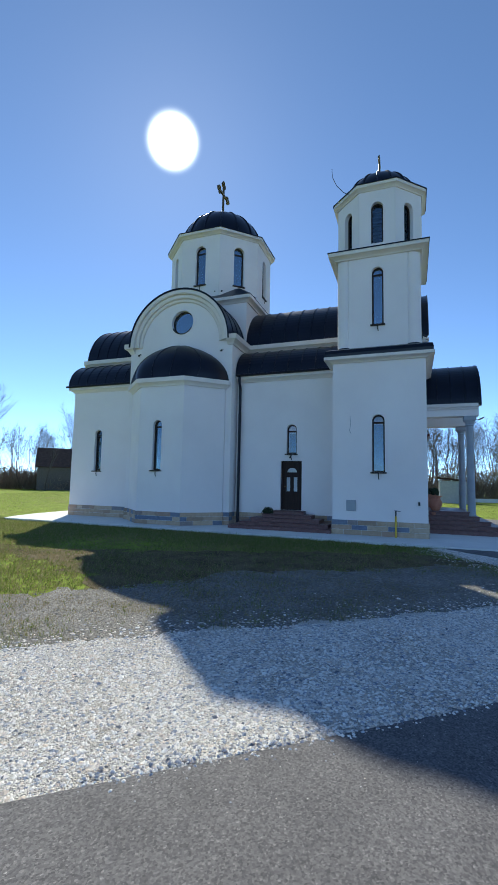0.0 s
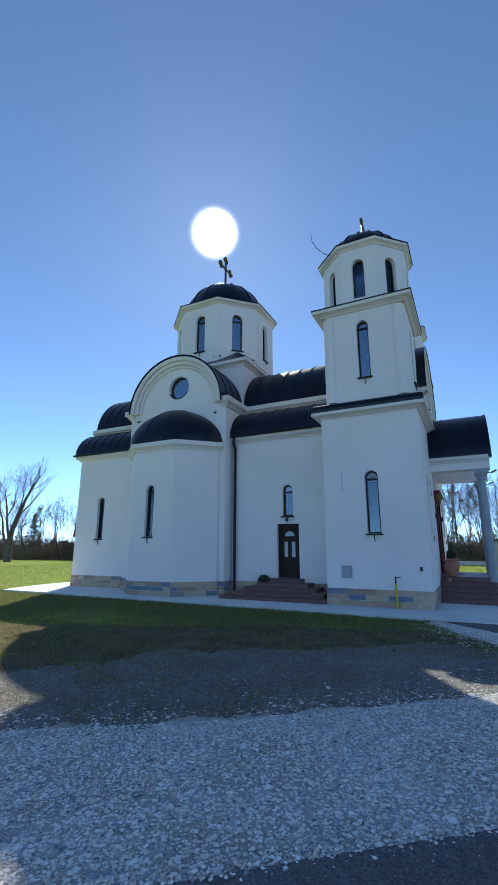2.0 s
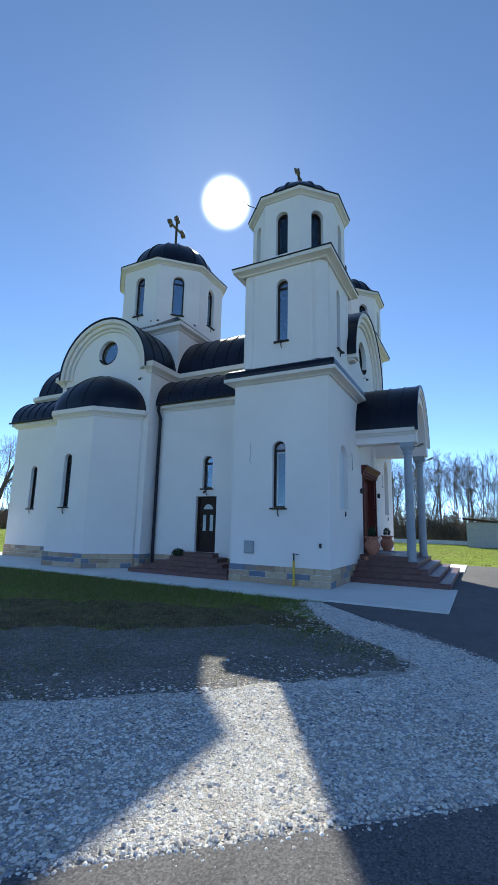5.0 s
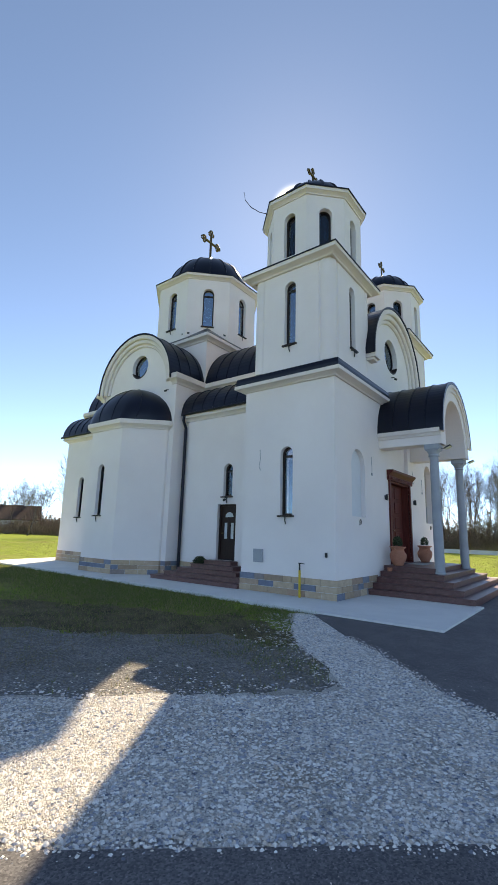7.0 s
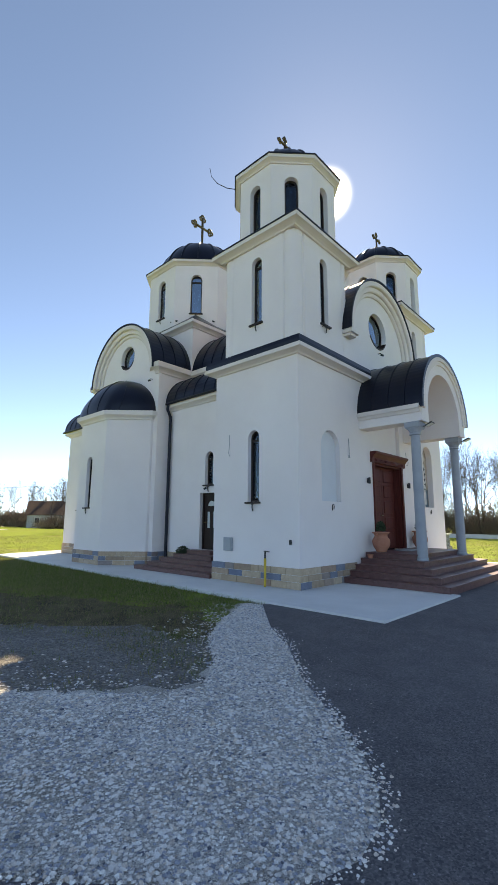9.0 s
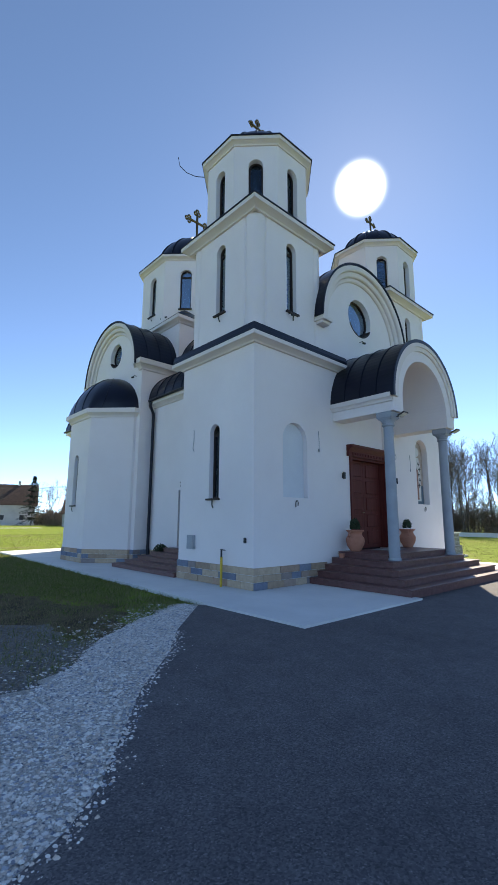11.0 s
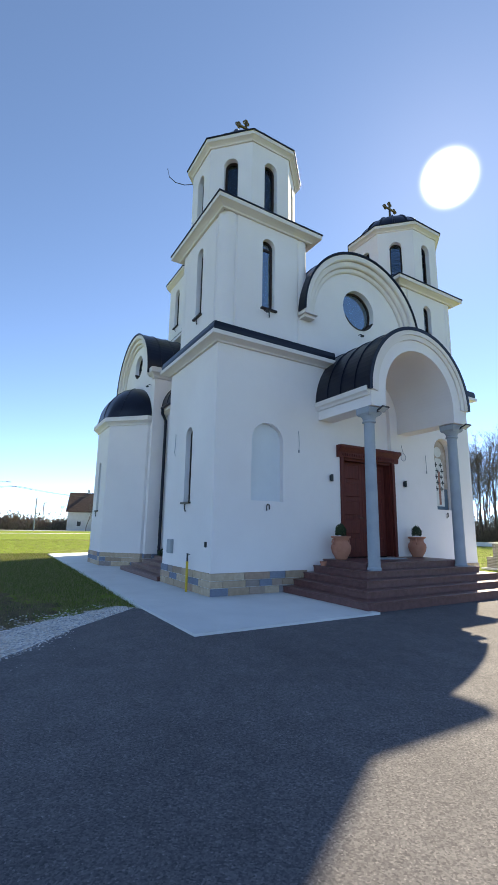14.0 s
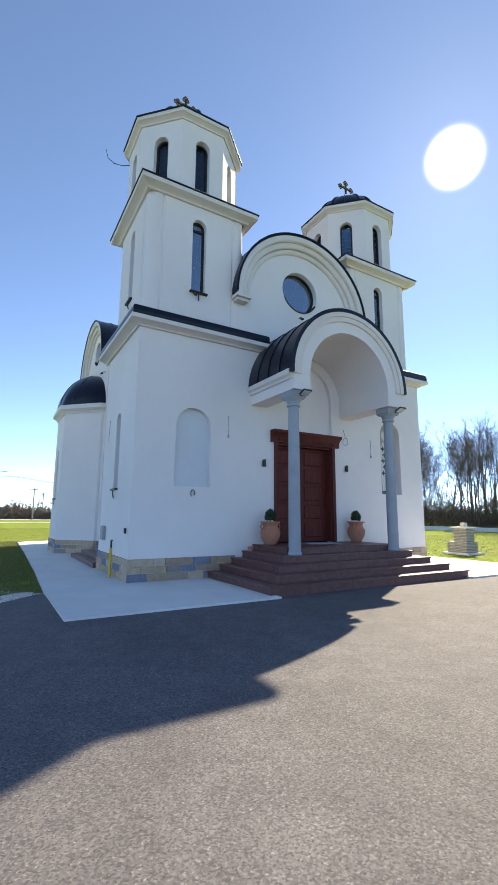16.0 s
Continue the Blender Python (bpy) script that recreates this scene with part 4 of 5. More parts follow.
for p, d in (((XD + 1.95, YG - 0.0, 6.85), (0, -1, 0)), ((XD - 1.85, YG - 0.0, 6.95), (0, -1, 0)), ((XG, YC - 0.1, 7.05), (1, 0, 0)), ((XD + 1.05, YC - 2.05, 10.2), (0, -1, 0)), ((XD + 0.75, YC - 2.1, 10.2), (0, -1, 0)), ((XD + 2.05, YC - 1.1, 10.2), (1, 0, 0)), ((XD + 2.05, YC - 0.7, 10.2), (1, 0, 0)), ((TX + 1.36, 16.1, 6.9), (1, 0, 0)), ((-4.28, YA, 2.68), (0, -1, 0))):
    spot(p, d)

for yy in (16.18, 22.82):
    part("wall_hook", tube(B(), [(XF + 0.03, yy - 0.035, 1.83), (XF + 0.035, yy - 0.04, 1.94), (XF + 0.04, yy - 0.02, 1.985), (XF + 0.04, yy + 0.02, 1.985), (XF + 0.035, yy + 0.045, 1.94), (XF + 0.03, yy + 0.04, 1.86)], 0.012, 6), IRON, church, "bent black iron hook")

for yy, zz in ((17.1, 3.35), (21.95, 3.2)):
    part("loose_cable", tube(B(), [(XF + 0.012, yy, zz + 0.5), (XF + 0.02, yy + 0.01, zz + 0.2), (XF + 0.02, yy, zz)], 0.008, 5), BOXGREY, church)
    part("cable_end", tube(B(), [(XF + 0.02, yy, zz + 0.02), (XF + 0.02, yy, zz - 0.05)], 0.022, 6), BOXGREY, church)
part("loose_cable", tube(B(), [(XF + 0.015, 20.95 + 0.1 * math.sin(t), 3.55 + 0.11 * math.cos(t)) for t in [i * 0.45 for i in range(15)]] + [(XF + 0.012, 20.88, 3.9)], 0.008, 5), BOXGREY, church)
part("loose_cable", tube(B(), [(-1.92, YS - 0.012, 3.9), (-1.90, YS - 0.02, 3.6), (-1.94, YS - 0.02, 3.4), (-1.88, YS - 0.02, 3.3)], 0.008, 5), BOXGREY, church)


# -- potted plants on the platform
def potted_plant(cx, cy, z):
    pot = tagged(new("potted_plant"), "terracotta urn with small clipped evergreen on the steps", "potted plant", "urns beside the entrance door")
    pot.location = (cx, cy, z)
    bm = lathe(B(), [(0.13, 0.0), (0.145, 0.02), (0.16, 0.06), (0.22, 0.16), (0.245, 0.27), (0.235, 0.34), (0.19, 0.40), (0.175, 0.44), (0.185, 0.49), (0.235, 0.52), (0.24, 0.55), (0.20, 0.55), (0.17, 0.49)], 0, 0, 28)
    part("urn", bm, TERRA, pot, "", True)
    for s in (-1, 1):
        part("urn_handle", tube(B(), [(0, s * 0.20, 0.50), (0, s * 0.26, 0.47), (0, s * 0.28, 0.40), (0, s * 0.22, 0.35)], 0.02, 8), TERRA, pot)
    rnd = random.Random(9)
    vs, fs = [], []
    for k in range(700):
        a, b = rnd.uniform(0, 2 * math.pi), math.acos(rnd.uniform(-0.5, 1))
        r = 0.15 * rnd.uniform(0.6, 1.05)
        c = Vector((0.85 * r * math.sin(b) * math.cos(a), 0.85 * r * math.sin(b) * math.sin(a), 0.65 + r * 1.25 * math.cos(b)))
        d = Vector((rnd.uniform(-1, 1), rnd.uniform(-1, 1), rnd.uniform(0.2, 1.4))).normalized() * 0.04
        e = d.orthogonal().normalized() * 0.014
        i = len(vs)
        vs += [c - e, c + e, c + d]
        fs.append((i, i + 1, i + 2))
    raw("foliage", vs, fs, LEAF, pot)
    return pot


pot = potted_plant(0.80, 18.12, PLAT)
copy_thing(pot, pose(0.74, 21.0, PLAT, 0, 0, 35))

mat_bm = bevelled(box(B(), 0.72, 1.22, 19.05, 20.0, PLAT + 0.001, PLAT + 0.018), 0.006, 1)
mat = tagged(new("doormat"), "pale grey doormat before the entrance door", "doormat")
part("pad", mat_bm, BOXGREY, mat)

# small flower box and shrub by the steps
fl = tagged(new("flower_pot"), "small dark flower pot on the granite steps", "flower pot")
fl.location = (0.72, 17.62, PLAT * 4 / 5)
part("pot", lathe(B(), [(0.06, 0.0), (0.08, 0.09), (0.09, 0.10), (0.07, 0.10)], 0, 0, 16), TERRA, fl)
shrub = tagged(new("potted_shrub"), "small green shrub beside the side door steps", "shrub")
shrub.location = (-5.06, YA - 0.36, 0.496)
rnd = random.Random(5)
vs, fs = [], []
for k in range(500):
    v = Vector((rnd.gauss(0, 1), rnd.gauss(0, 1), abs(rnd.gauss(0, 1)))).normalized() * 0.22 * rnd.uniform(0.4, 1.05)
    d = Vector((rnd.uniform(-1, 1), rnd.uniform(-1, 1), rnd.uniform(-0.2, 1))).normalized() * 0.06
    e = d.orthogonal().normalized() * 0.02
    i = len(vs)
    vs += [v - e, v + e, v + d]
    fs.append((i, i + 1, i + 2))
raw("foliage", vs, fs, LEAF, shrub)


# ---- ground ----
def wobble(pts, step, amount, seed):
    """A closed outline, cut finer and made uneven."""
    res = []
    for (xa, ya), (xb, yb) in zip(pts, pts[1:] + pts[:1]):
        ln = math.hypot(xb - xa, yb - ya)
        n = max(1, int(ln / step))
        for i in range(n):
            k = i / n
            x, y = xa + (xb - xa) * k, ya + (yb - ya) * k
            v = noise.noise_vector(Vector((x * 0.9, y * 0.9, seed))) * 0.7 + noise.noise_vector(Vector((x * 3.7, y * 3.7, seed + 9.0))) * 0.5
            res.append((x + v.x * amount * 2, y + v.y * amount * 2))
    return res


def inside(x, y, poly):
    c, j = False, len(poly) - 1
    for i in range(len(poly)):
        xi, yi = poly[i]
        xj, yj = poly[j]
        if (yi > y) != (yj > y) and x < (xj - xi) * (y - yi) / (yj - yi) + xi:
            c = not c
        j = i
    return c


def sheet(name, poly, z, material, label, category="ground", thick=0.03):
    bm = panel(B(), poly, [], thick, lambda u, v, d: (u, v, z - d))
    return tagged(part(name, bm, material), label, category, "", "structure")


# one meadow to the horizon
bm = B()
R = [0, 40, 80, 160, 400, 1200, 4500]
n = 48
rings = [[bm.verts.new((-5, 15, -0.075))]]
for r in R[1:]:
    rings.append([bm.verts.new((-5 + r * math.cos(2 * math.pi * i / n), 15 + r * math.sin(2 * math.pi * i / n), -0.075)) for i in range(n)])
for i in range(n):
    bm.faces.new((rings[0][0], rings[1][i], rings[1][(i + 1) % n]))
for a, b in zip(rings[1:], rings[2:]):
    for i in range(n):
        bm.faces.new((a[i], a[(i + 1) % n], b[(i + 1) % n], b[i]))
tagged(part("ground", bm, MEADOW), "flat meadow of green and straw-coloured grass", "ground", "", "structure")

GRAVEL = [(-14.0, -8.6), (-1.69, 2.04), (0.64, 4.03), (2.17, 5.29), (4.14, 7.03), (4.80, 7.56), (5.18, 7.84), (5.40, 8.12), (5.50, 8.42), (5.46, 8.74), (5.28, 9.08), (5.02, 9.36), (4.70, 9.62), (3.81, 10.3), (3.02, 11.1), (2.2, 11.75), (0.95, 13.0), (0.4, 13.0), (1.1, 11.7), (1.8, 10.75), (2.7, 10.0), (3.2, 9.4), (2.8, 8.8), (2.04, 8.12), (0.93, 7.02), (-0.79, 5.57), (-2.36, 4.5), (-3.59, 3.48), (-16.0, -6.5)]
DIRT = [(-15.2, -7.4), (-2.8, 2.7), (-0.1, 4.8), (2.8, 7.6), (3.9, 9.4), (2.6, 10.8), (0.2, 10.0), (-3.0, 7.6), (-5.2, 5.1), (-7.2, 3.6), (-18, -4.5)]
sheet("dirt_path", wobble(DIRT, 0.2, 0.45, 3), -0.062, DIRT_BED, "grey gravelly dirt strip with worn grass")
WORN = [(-4.6, 5.5), (-3.0, 7.4), (0.2, 9.7), (2.6, 10.2), (1.7, 11.4), (0.4, 12.1), (-1.5, 11.5), (-4.0, 10.2), (-6.5, 9.1), (-9.0, 8.4), (-13.0, 8.1), (-13.0, 7.5), (-9.0, 7.6), (-6.0, 7.2)]
sheet("worn_grass", wobble(WORN, 0.2, 0.5, 8), -0.068, WORNGRASS, "worn brown grass between lawn and gravel")
BED = [(x + 0.25, y - 0.28) if 0 < i < 9 else ((x + 0.3, y + 0.25) if 9 <= i < 17 else (x, y)) for i, (x, y) in enumerate(GRAVEL)]
gravel_edge = wobble(BED, 0.12, 0.20, 5)
sheet("gravel", gravel_edge, -0.05, GRAVEL_BED, "bed of pale crushed gravel")
# asphalt: forecourt that wraps the gravel and meets the pavement
ASPH = [(-26.0, -18.9), (-14.0, -8.55), (-1.66, 2.08), (0.66, 4.06), (2.19, 5.32), (4.16, 7.06), (4.77, 7.60), (5.14, 7.87), (5.35, 8.14), (5.44, 8.42), (5.40, 8.72), (5.23, 9.04), (4.98, 9.32), (4.66, 9.57), (3.78, 10.25), (2.98, 11.05), (2.1, 11.75), (0.80, 13.05), (0.9, 13.16), (3.26, 13.16), (3.26, 16.76), (2.99, 16.76), (2.99, 22.29), (3.26, 22.29), (3.26, 26.3), (30.0, 26.3), (30.0, -18.9)]
sheet("asphalt", ASPH, -0.038, ASPHALT, "dark asphalt forecourt", "asphalt", 0.05)

# concrete pavement round the church, cast in bays
PAVE = [(-15.6, 13.55), (-11.2, 13.5), (-3.0, 13.3), (0.85, 13.16), (3.27, 13.16), (3.27, 16.75), (3.0, 16.75), (3.0, 22.3), (3.27, 22.3), (3.27, 26.2), (-15.6, 26.2), (-16.3, 24.0), (-16.8, 19.5), (-16.4, 15.8), (-16.0, 14.3)]
sheet("pavement", PAVE, 0.0, CONCRETE, "pale concrete pavement round the church", "pavement", 0.12)

plinth([[(XW, YA), (XW, YS), (XF, YS), (XF, YC - 2.2)], [(XF, YC + 2.2), (XF, YN), (XF - 1.5, YN)], [(XD + HG, YA), (XW, YA)], [(XD + 2.12, YG), (XD + HG, YG), (XD + HG, YA)], [(XD - HG, YA), (XD - HG, YG), ap[0], ap[1], ap[2], ap[3], ap[4], ap[5]], [(XE, YA + 1.5), (XE, YA), (XD - HG, YA)]])


# loose stones over the gravel, joined
def rocks(name, poly, count, size, z, material, label, seed, keep=None):
    rnd = np.random.default_rng(seed)
    xs = [p[0] for p in poly]
    ys = [p[1] for p in poly]
    pts = []
    while len(pts) < count:
        x, y = rnd.uniform(max(min(xs), -9), max(xs)), rnd.uniform(max(min(ys), -3), max(ys))
        if inside(x, y, poly) and (keep is None or keep(x, y, rnd)):
            pts.append((x, y))
    base = np.array([(1, 0, 0), (-1, 0, 0), (0, 1, 0), (0, -1, 0), (0, 0, 1), (0.7, 0.7, 0.55), (-0.7, 0.6, 0.5), (0.6, -0.75, 0.45), (-0.65, -0.7, 0.5)], float)
    tri = [(0, 2, 5), (2, 1, 6), (1, 3, 8), (3, 0, 7), (4, 5, 2), (4, 2, 6), (4, 6, 1), (4, 1, 8), (4, 8, 3), (4, 3, 7), (4, 7, 0), (4, 0, 5)]
    V, F = [], []
    for x, y in pts:
        s = size * rnd.lognormal(0.0, 0.32)
        a = rnd.uniform(0, 6.28)
        p = base * (1 + rnd.uniform(-0.15, 0.15, base.shape)) * np.array([s, s * rnd.uniform(0.6, 1.0), s * rnd.uniform(0.34, 0.66)])
        c, sn = math.cos(a), math.sin(a)
        p = np.stack([p[:, 0] * c - p[:, 1] * sn + x, p[:, 0] * sn + p[:, 1] * c + y, p[:, 2] + z - 0.15 * s], 1)
        i = len(V)
        V.extend(map(tuple, p))
        F.extend([(i + a2, i + b2, i + c2) for a2, b2, c2 in tri])
    ob = raw(name, V, F, material)
    return tagged(ob, label, "stones", "", "stuff")


near_gravel = [(-6.5, -2.1)] + GRAVEL[1:-1] + [(-8.5, -0.5)]
rocks("gravel_stones", near_gravel, 90000, 0.0122, -0.050, STONES, "fine pale crushed stones", 2)
rocks("gravel_cobbles", near_gravel, 3000, 0.018, -0.052, STONES, "loose pale crushed stones", 1)
INNER = [(-9.0, -1.0), (-3.59, 3.48), (-2.36, 4.5), (-0.79, 5.57), (0.93, 7.02), (2.04, 8.12), (2.8, 8.8), (3.2, 9.4), (2.7, 10.0), (1.8, 10.75), (1.1, 11.7), (0.6, 12.6)]


def off_line(x, y, line):
    best = 9.0
    for (xa, ya), (xb, yb) in zip(line, line[1:]):
        dx, dy = xb - xa, yb - ya
        k = max(0.0, min(1.0, ((x - xa) * dx + (y - ya) * dy) / (dx * dx + dy * dy)))
        best = min(best, math.hypot(x - xa - k * dx, y - ya - k * dy))
    return best


FRINGE = [(-9.0, -1.5), (-2.0, 3.9), (3.0, 8.2), (3.5, 9.5), (2.0, 11.0), (0.9, 12.8), (-0.4, 12.6), (0.6, 10.6), (1.6, 9.6), (-1.6, 7.0), (-5.0, 4.2), (-9.0, 1.0)]
rocks("fringe_stones", FRINGE, 6500, 0.015, -0.062, STONES, "pale stones thinning out into the dirt", 11, lambda x, y, r: r.random() < math.exp(-off_line(x, y, INNER) / (0.22 + 0.2 * max(0.0, noise.noise(Vector((x, y, 4.0)))))))
edge_pts = GRAVEL[1:16]

# stones strewn over the asphalt's rim
def strewn():
    rnd = random.Random(12)
    poly = []
    for a, b in zip(edge_pts, edge_pts[1:]):
        t = Vector((b[0] - a[0], b[1] - a[1]))
        ln = t.length
        nrm = Vector((t.y, -t.x)).normalized()
        for k in range(int(ln * 230)):
            u = rnd.random()
            if k % 12:
                o, size = rnd.gauss(-0.05, 0.045), 0.007 + 0.013 * rnd.random() ** 2
            else:
                o, size = abs(rnd.gauss(0, 0.3)), 0.003 + 0.007 * rnd.random() ** 2
            p = Vector(a) + t * u + nrm * o
            poly.append((p.x, p.y, size))
    return poly


base8 = [(1, 0, 0), (0.6, 0.7, 0.1), (-0.4, 0.9, 0), (-1, 0.1, 0.05), (-0.5, -0.8, 0), (0.5, -0.9, 0.1), (0.3, 0.2, 0.8), (-0.35, -0.1, 0.75)]
tri8 = [(0, 1, 6), (1, 2, 6), (2, 7, 6), (2, 3, 7), (3, 4, 7), (4, 5, 7), (5, 6, 7), (5, 0, 6)]
V, F = [], []
rnd = random.Random(2)
for x, y, s in strewn():
    i = len(V)
    a = rnd.uniform(0, 6.28)
    for p in base8:
        px_, py_ = p[0] * s, p[1] * s * 0.8
        V.append((x + px_ * math.cos(a) - py_ * math.sin(a), y + px_ * math.sin(a) + py_ * math.cos(a), -0.040 + p[2] * s * 0.75))
    F += [(i + a1, i + b1, i + c1) for a1, b1, c1 in tri8]
tagged(raw("strewn_stones", V, F, STONES), "small pale stones strewn over the asphalt rim", "stones", "", "stuff")
rocks("dirt_stones", [(-9.0, 0.2)] + DIRT[1:-2] + [(-9.0, 2.4)], 17000, 0.015, -0.064, DARKSTONES, "small grey stones in the dirt", 7)


# grass blades on the near meadow, joined
def blades(name, count, material, label, seed, xr, yr, height, chance):
    rnd = np.random.default_rng(seed)
    V, F = [], []
    k = 0
    while k < count:
        x, y = rnd.uniform(*xr), rnd.uniform(*yr)
        if inside(x, y, PAVE) or inside(x, y, GRAVEL) or inside(x, y, ASPH):
            k += 0.2
            continue
        p = chance(x, y)
        if rnd.random() > p:
            k += 0.2
            continue
        k += 1
        for q in range(4):
            bx, by = x + rnd.normal(0, 0.02), y + rnd.normal(0, 0.02)
            h = height * rnd.lognormal(0, 0.35)
            a = rnd.uniform(0, 6.28)
            w = 0.0035 + 0.002 * rnd.random()
            lx, ly = rnd.normal(0, 0.4) * h, rnd.normal(0, 0.4) * h
            i = len(V)
            V += [(bx - w * math.cos(a), by - w * math.sin(a), -0.078), (bx + w * math.cos(a), by + w * math.sin(a), -0.078), (bx + lx, by + ly, -0.075 + h)]
            F.append((i, i + 1, i + 2))
    return tagged(raw(name, V, F, material), label, "grass", "", "stuff")


def lawn(x, y):
    n1 = noise.noise(Vector((x * 0.45, y * 0.45, 3.1))) + 0.5 * noise.noise(Vector((x * 1.7, y * 1.7, 9.0)))
    base = 0.95 if y > 11.6 + 0.08 * x else 0.4
    if inside(x, y, WORN):
        base = 0.10
    if inside(x, y, DIRT):
        base = 0.10
    return max(0.02, min(1.0, base + 0.8 * n1))


blades("grass", 60000, BLADES, "short green grass", 21, (-17, 3), (2.0, 14.2), 0.05, lawn)
blades("dry_grass", 44000, STRAW, "dry straw-coloured grass", 22, (-14, 3), (2.5, 13.2), 0.028, lambda x, y: max(0.03, min(1.0, (0.85 if inside(x, y, WORN) else 0.38) + 0.8 * noise.noise(Vector((x * 0.5, y * 0.5, 17.0))))))
blades("far_grass", 26000, BLADES, "rough meadow grass", 23, (-42, -16), (3.0, 45.0), 0.05, lambda x, y: 0.8)
blades("north_grass", 16000, BLADES, "rough meadow grass", 24, (-14, 18), (26.3, 50.0), 0.06, lambda x, y: 0.8)


# ---- distance ----
def branch(V, F, p, d, r, ln, depth, rnd, twigs):
    """Tapered limb that forks; thin ends go to the twig mesh."""
    segs = 3 if r > 0.035 else 2
    pts, q, dd = [p.copy()], p.copy(), d.copy()
    for i in range(segs):
        dd = (dd + Vector((rnd.gauss(0, 0.13), rnd.gauss(0, 0.13), rnd.gauss(0.05, 0.08)))).normalized()
        q = q + dd * (ln / segs)
        pts.append(q.copy())
    tv, tf = (V, F) if r > 0.035 else twigs
    n = 6 if r > 0.08 else 3
    start = len(tv)
    for i, c in enumerate(pts):
        rr = r * (1 - 0.42 * i / segs)
        x = dd.orthogonal().normalized()
        y = dd.cross(x)
        for j in range(n):
            a = 2 * math.pi * j / n
            tv.append(tuple(c + x * rr * math.cos(a) + y * rr * math.sin(a)))
    for i in range(segs):
        for j in range(n):
            tf.append((start + i * n + j, start + i * n + (j + 1) % n, start + (i + 1) * n + (j + 1) % n, start + (i + 1) * n + j))
    if depth == 0:
        return
    kids = rnd.choice((2, 3, 3)) if depth > 1 else 3
    for k in range(kids):
        at = pts[-1] if k == 0 else pts[rnd.randint(1, segs)]
        spread = rnd.uniform(0.3, 0.75 if depth > 4 else 1.0) if k else rnd.uniform(0.05, 0.3)
        side = Vector((rnd.gauss(0, 1), rnd.gauss(0, 1), rnd.gauss(0, 0.5)))
        side = (side - dd * side.dot(dd)).normalized()
        nd = (dd * math.cos(spread) + side * math.sin(spread) + Vector((0, 0, 0.20 if depth > 4 else 0.06))).normalized()
        branch(V, F, at, nd, max(0.009, r * (0.68 if k == 0 else rnd.uniform(0.35, 0.52))), ln * rnd.uniform(0.62, 0.86), depth - 1, rnd, twigs)


def bare_tree(height, radius, seed, label, levels=6, group=""):
    rnd = random.Random(seed)
    tree = tagged(new("bare_tree"), label, "tree", group)
    V, F, tw = [], [], ([], [])
    branch(V, F, Vector((0, 0, -0.1)), Vector((rnd.gauss(0, 0.06), rnd.gauss(0, 0.06), 1)).normalized(), radius, height * 0.30, levels, rnd, tw)
    raw("trunk", V, F, BARK, tree, "", True)
    tagged(raw("twig_crown", tw[0], tw[1], TWIG, tree), kind="stuff")
    return tree


def strand(V, F, pts, r0, r1, n):
    """Tapered stem along points."""
    start = len(V)
    for i, c in enumerate(pts):
        d = (pts[min(i + 1, len(pts) - 1)] - pts[max(i - 1, 0)]).normalized()
        x = d.orthogonal().normalized()
        y = d.cross(x)
        r = r0 + (r1 - r0) * i / (len(pts) - 1)
        for j in range(n):
            a = 2 * math.pi * j / n
            V.append(tuple(c + x * r * math.cos(a) + y * r * math.sin(a)))
    for i in range(len(pts) - 1):
        for j in range(n):
            F.append((start + i * n + j, start + i * n + (j + 1) % n, start + (i + 1) * n + (j + 1) % n, start + (i + 1) * n + j))


def grow(p, d, ln, segs, rnd, wander, lift):
    pts, q, dd = [p.copy()], p.copy(), d.copy()
    for i in range(segs):
        dd = (dd + Vector((rnd.gauss(0, wander), rnd.gauss(0, wander), lift))).normalized()
        q = q + dd * (ln / segs)
        pts.append(q.copy())
    return pts


def aside(d, angle, rnd):
    s = Vector((rnd.gauss(0, 1), rnd.gauss(0, 1), rnd.gauss(0, 0.6)))
    s = (s - d * s.dot(d)).normalized()
    return (d * math.cos(angle) + s * math.sin(angle)).normalized()


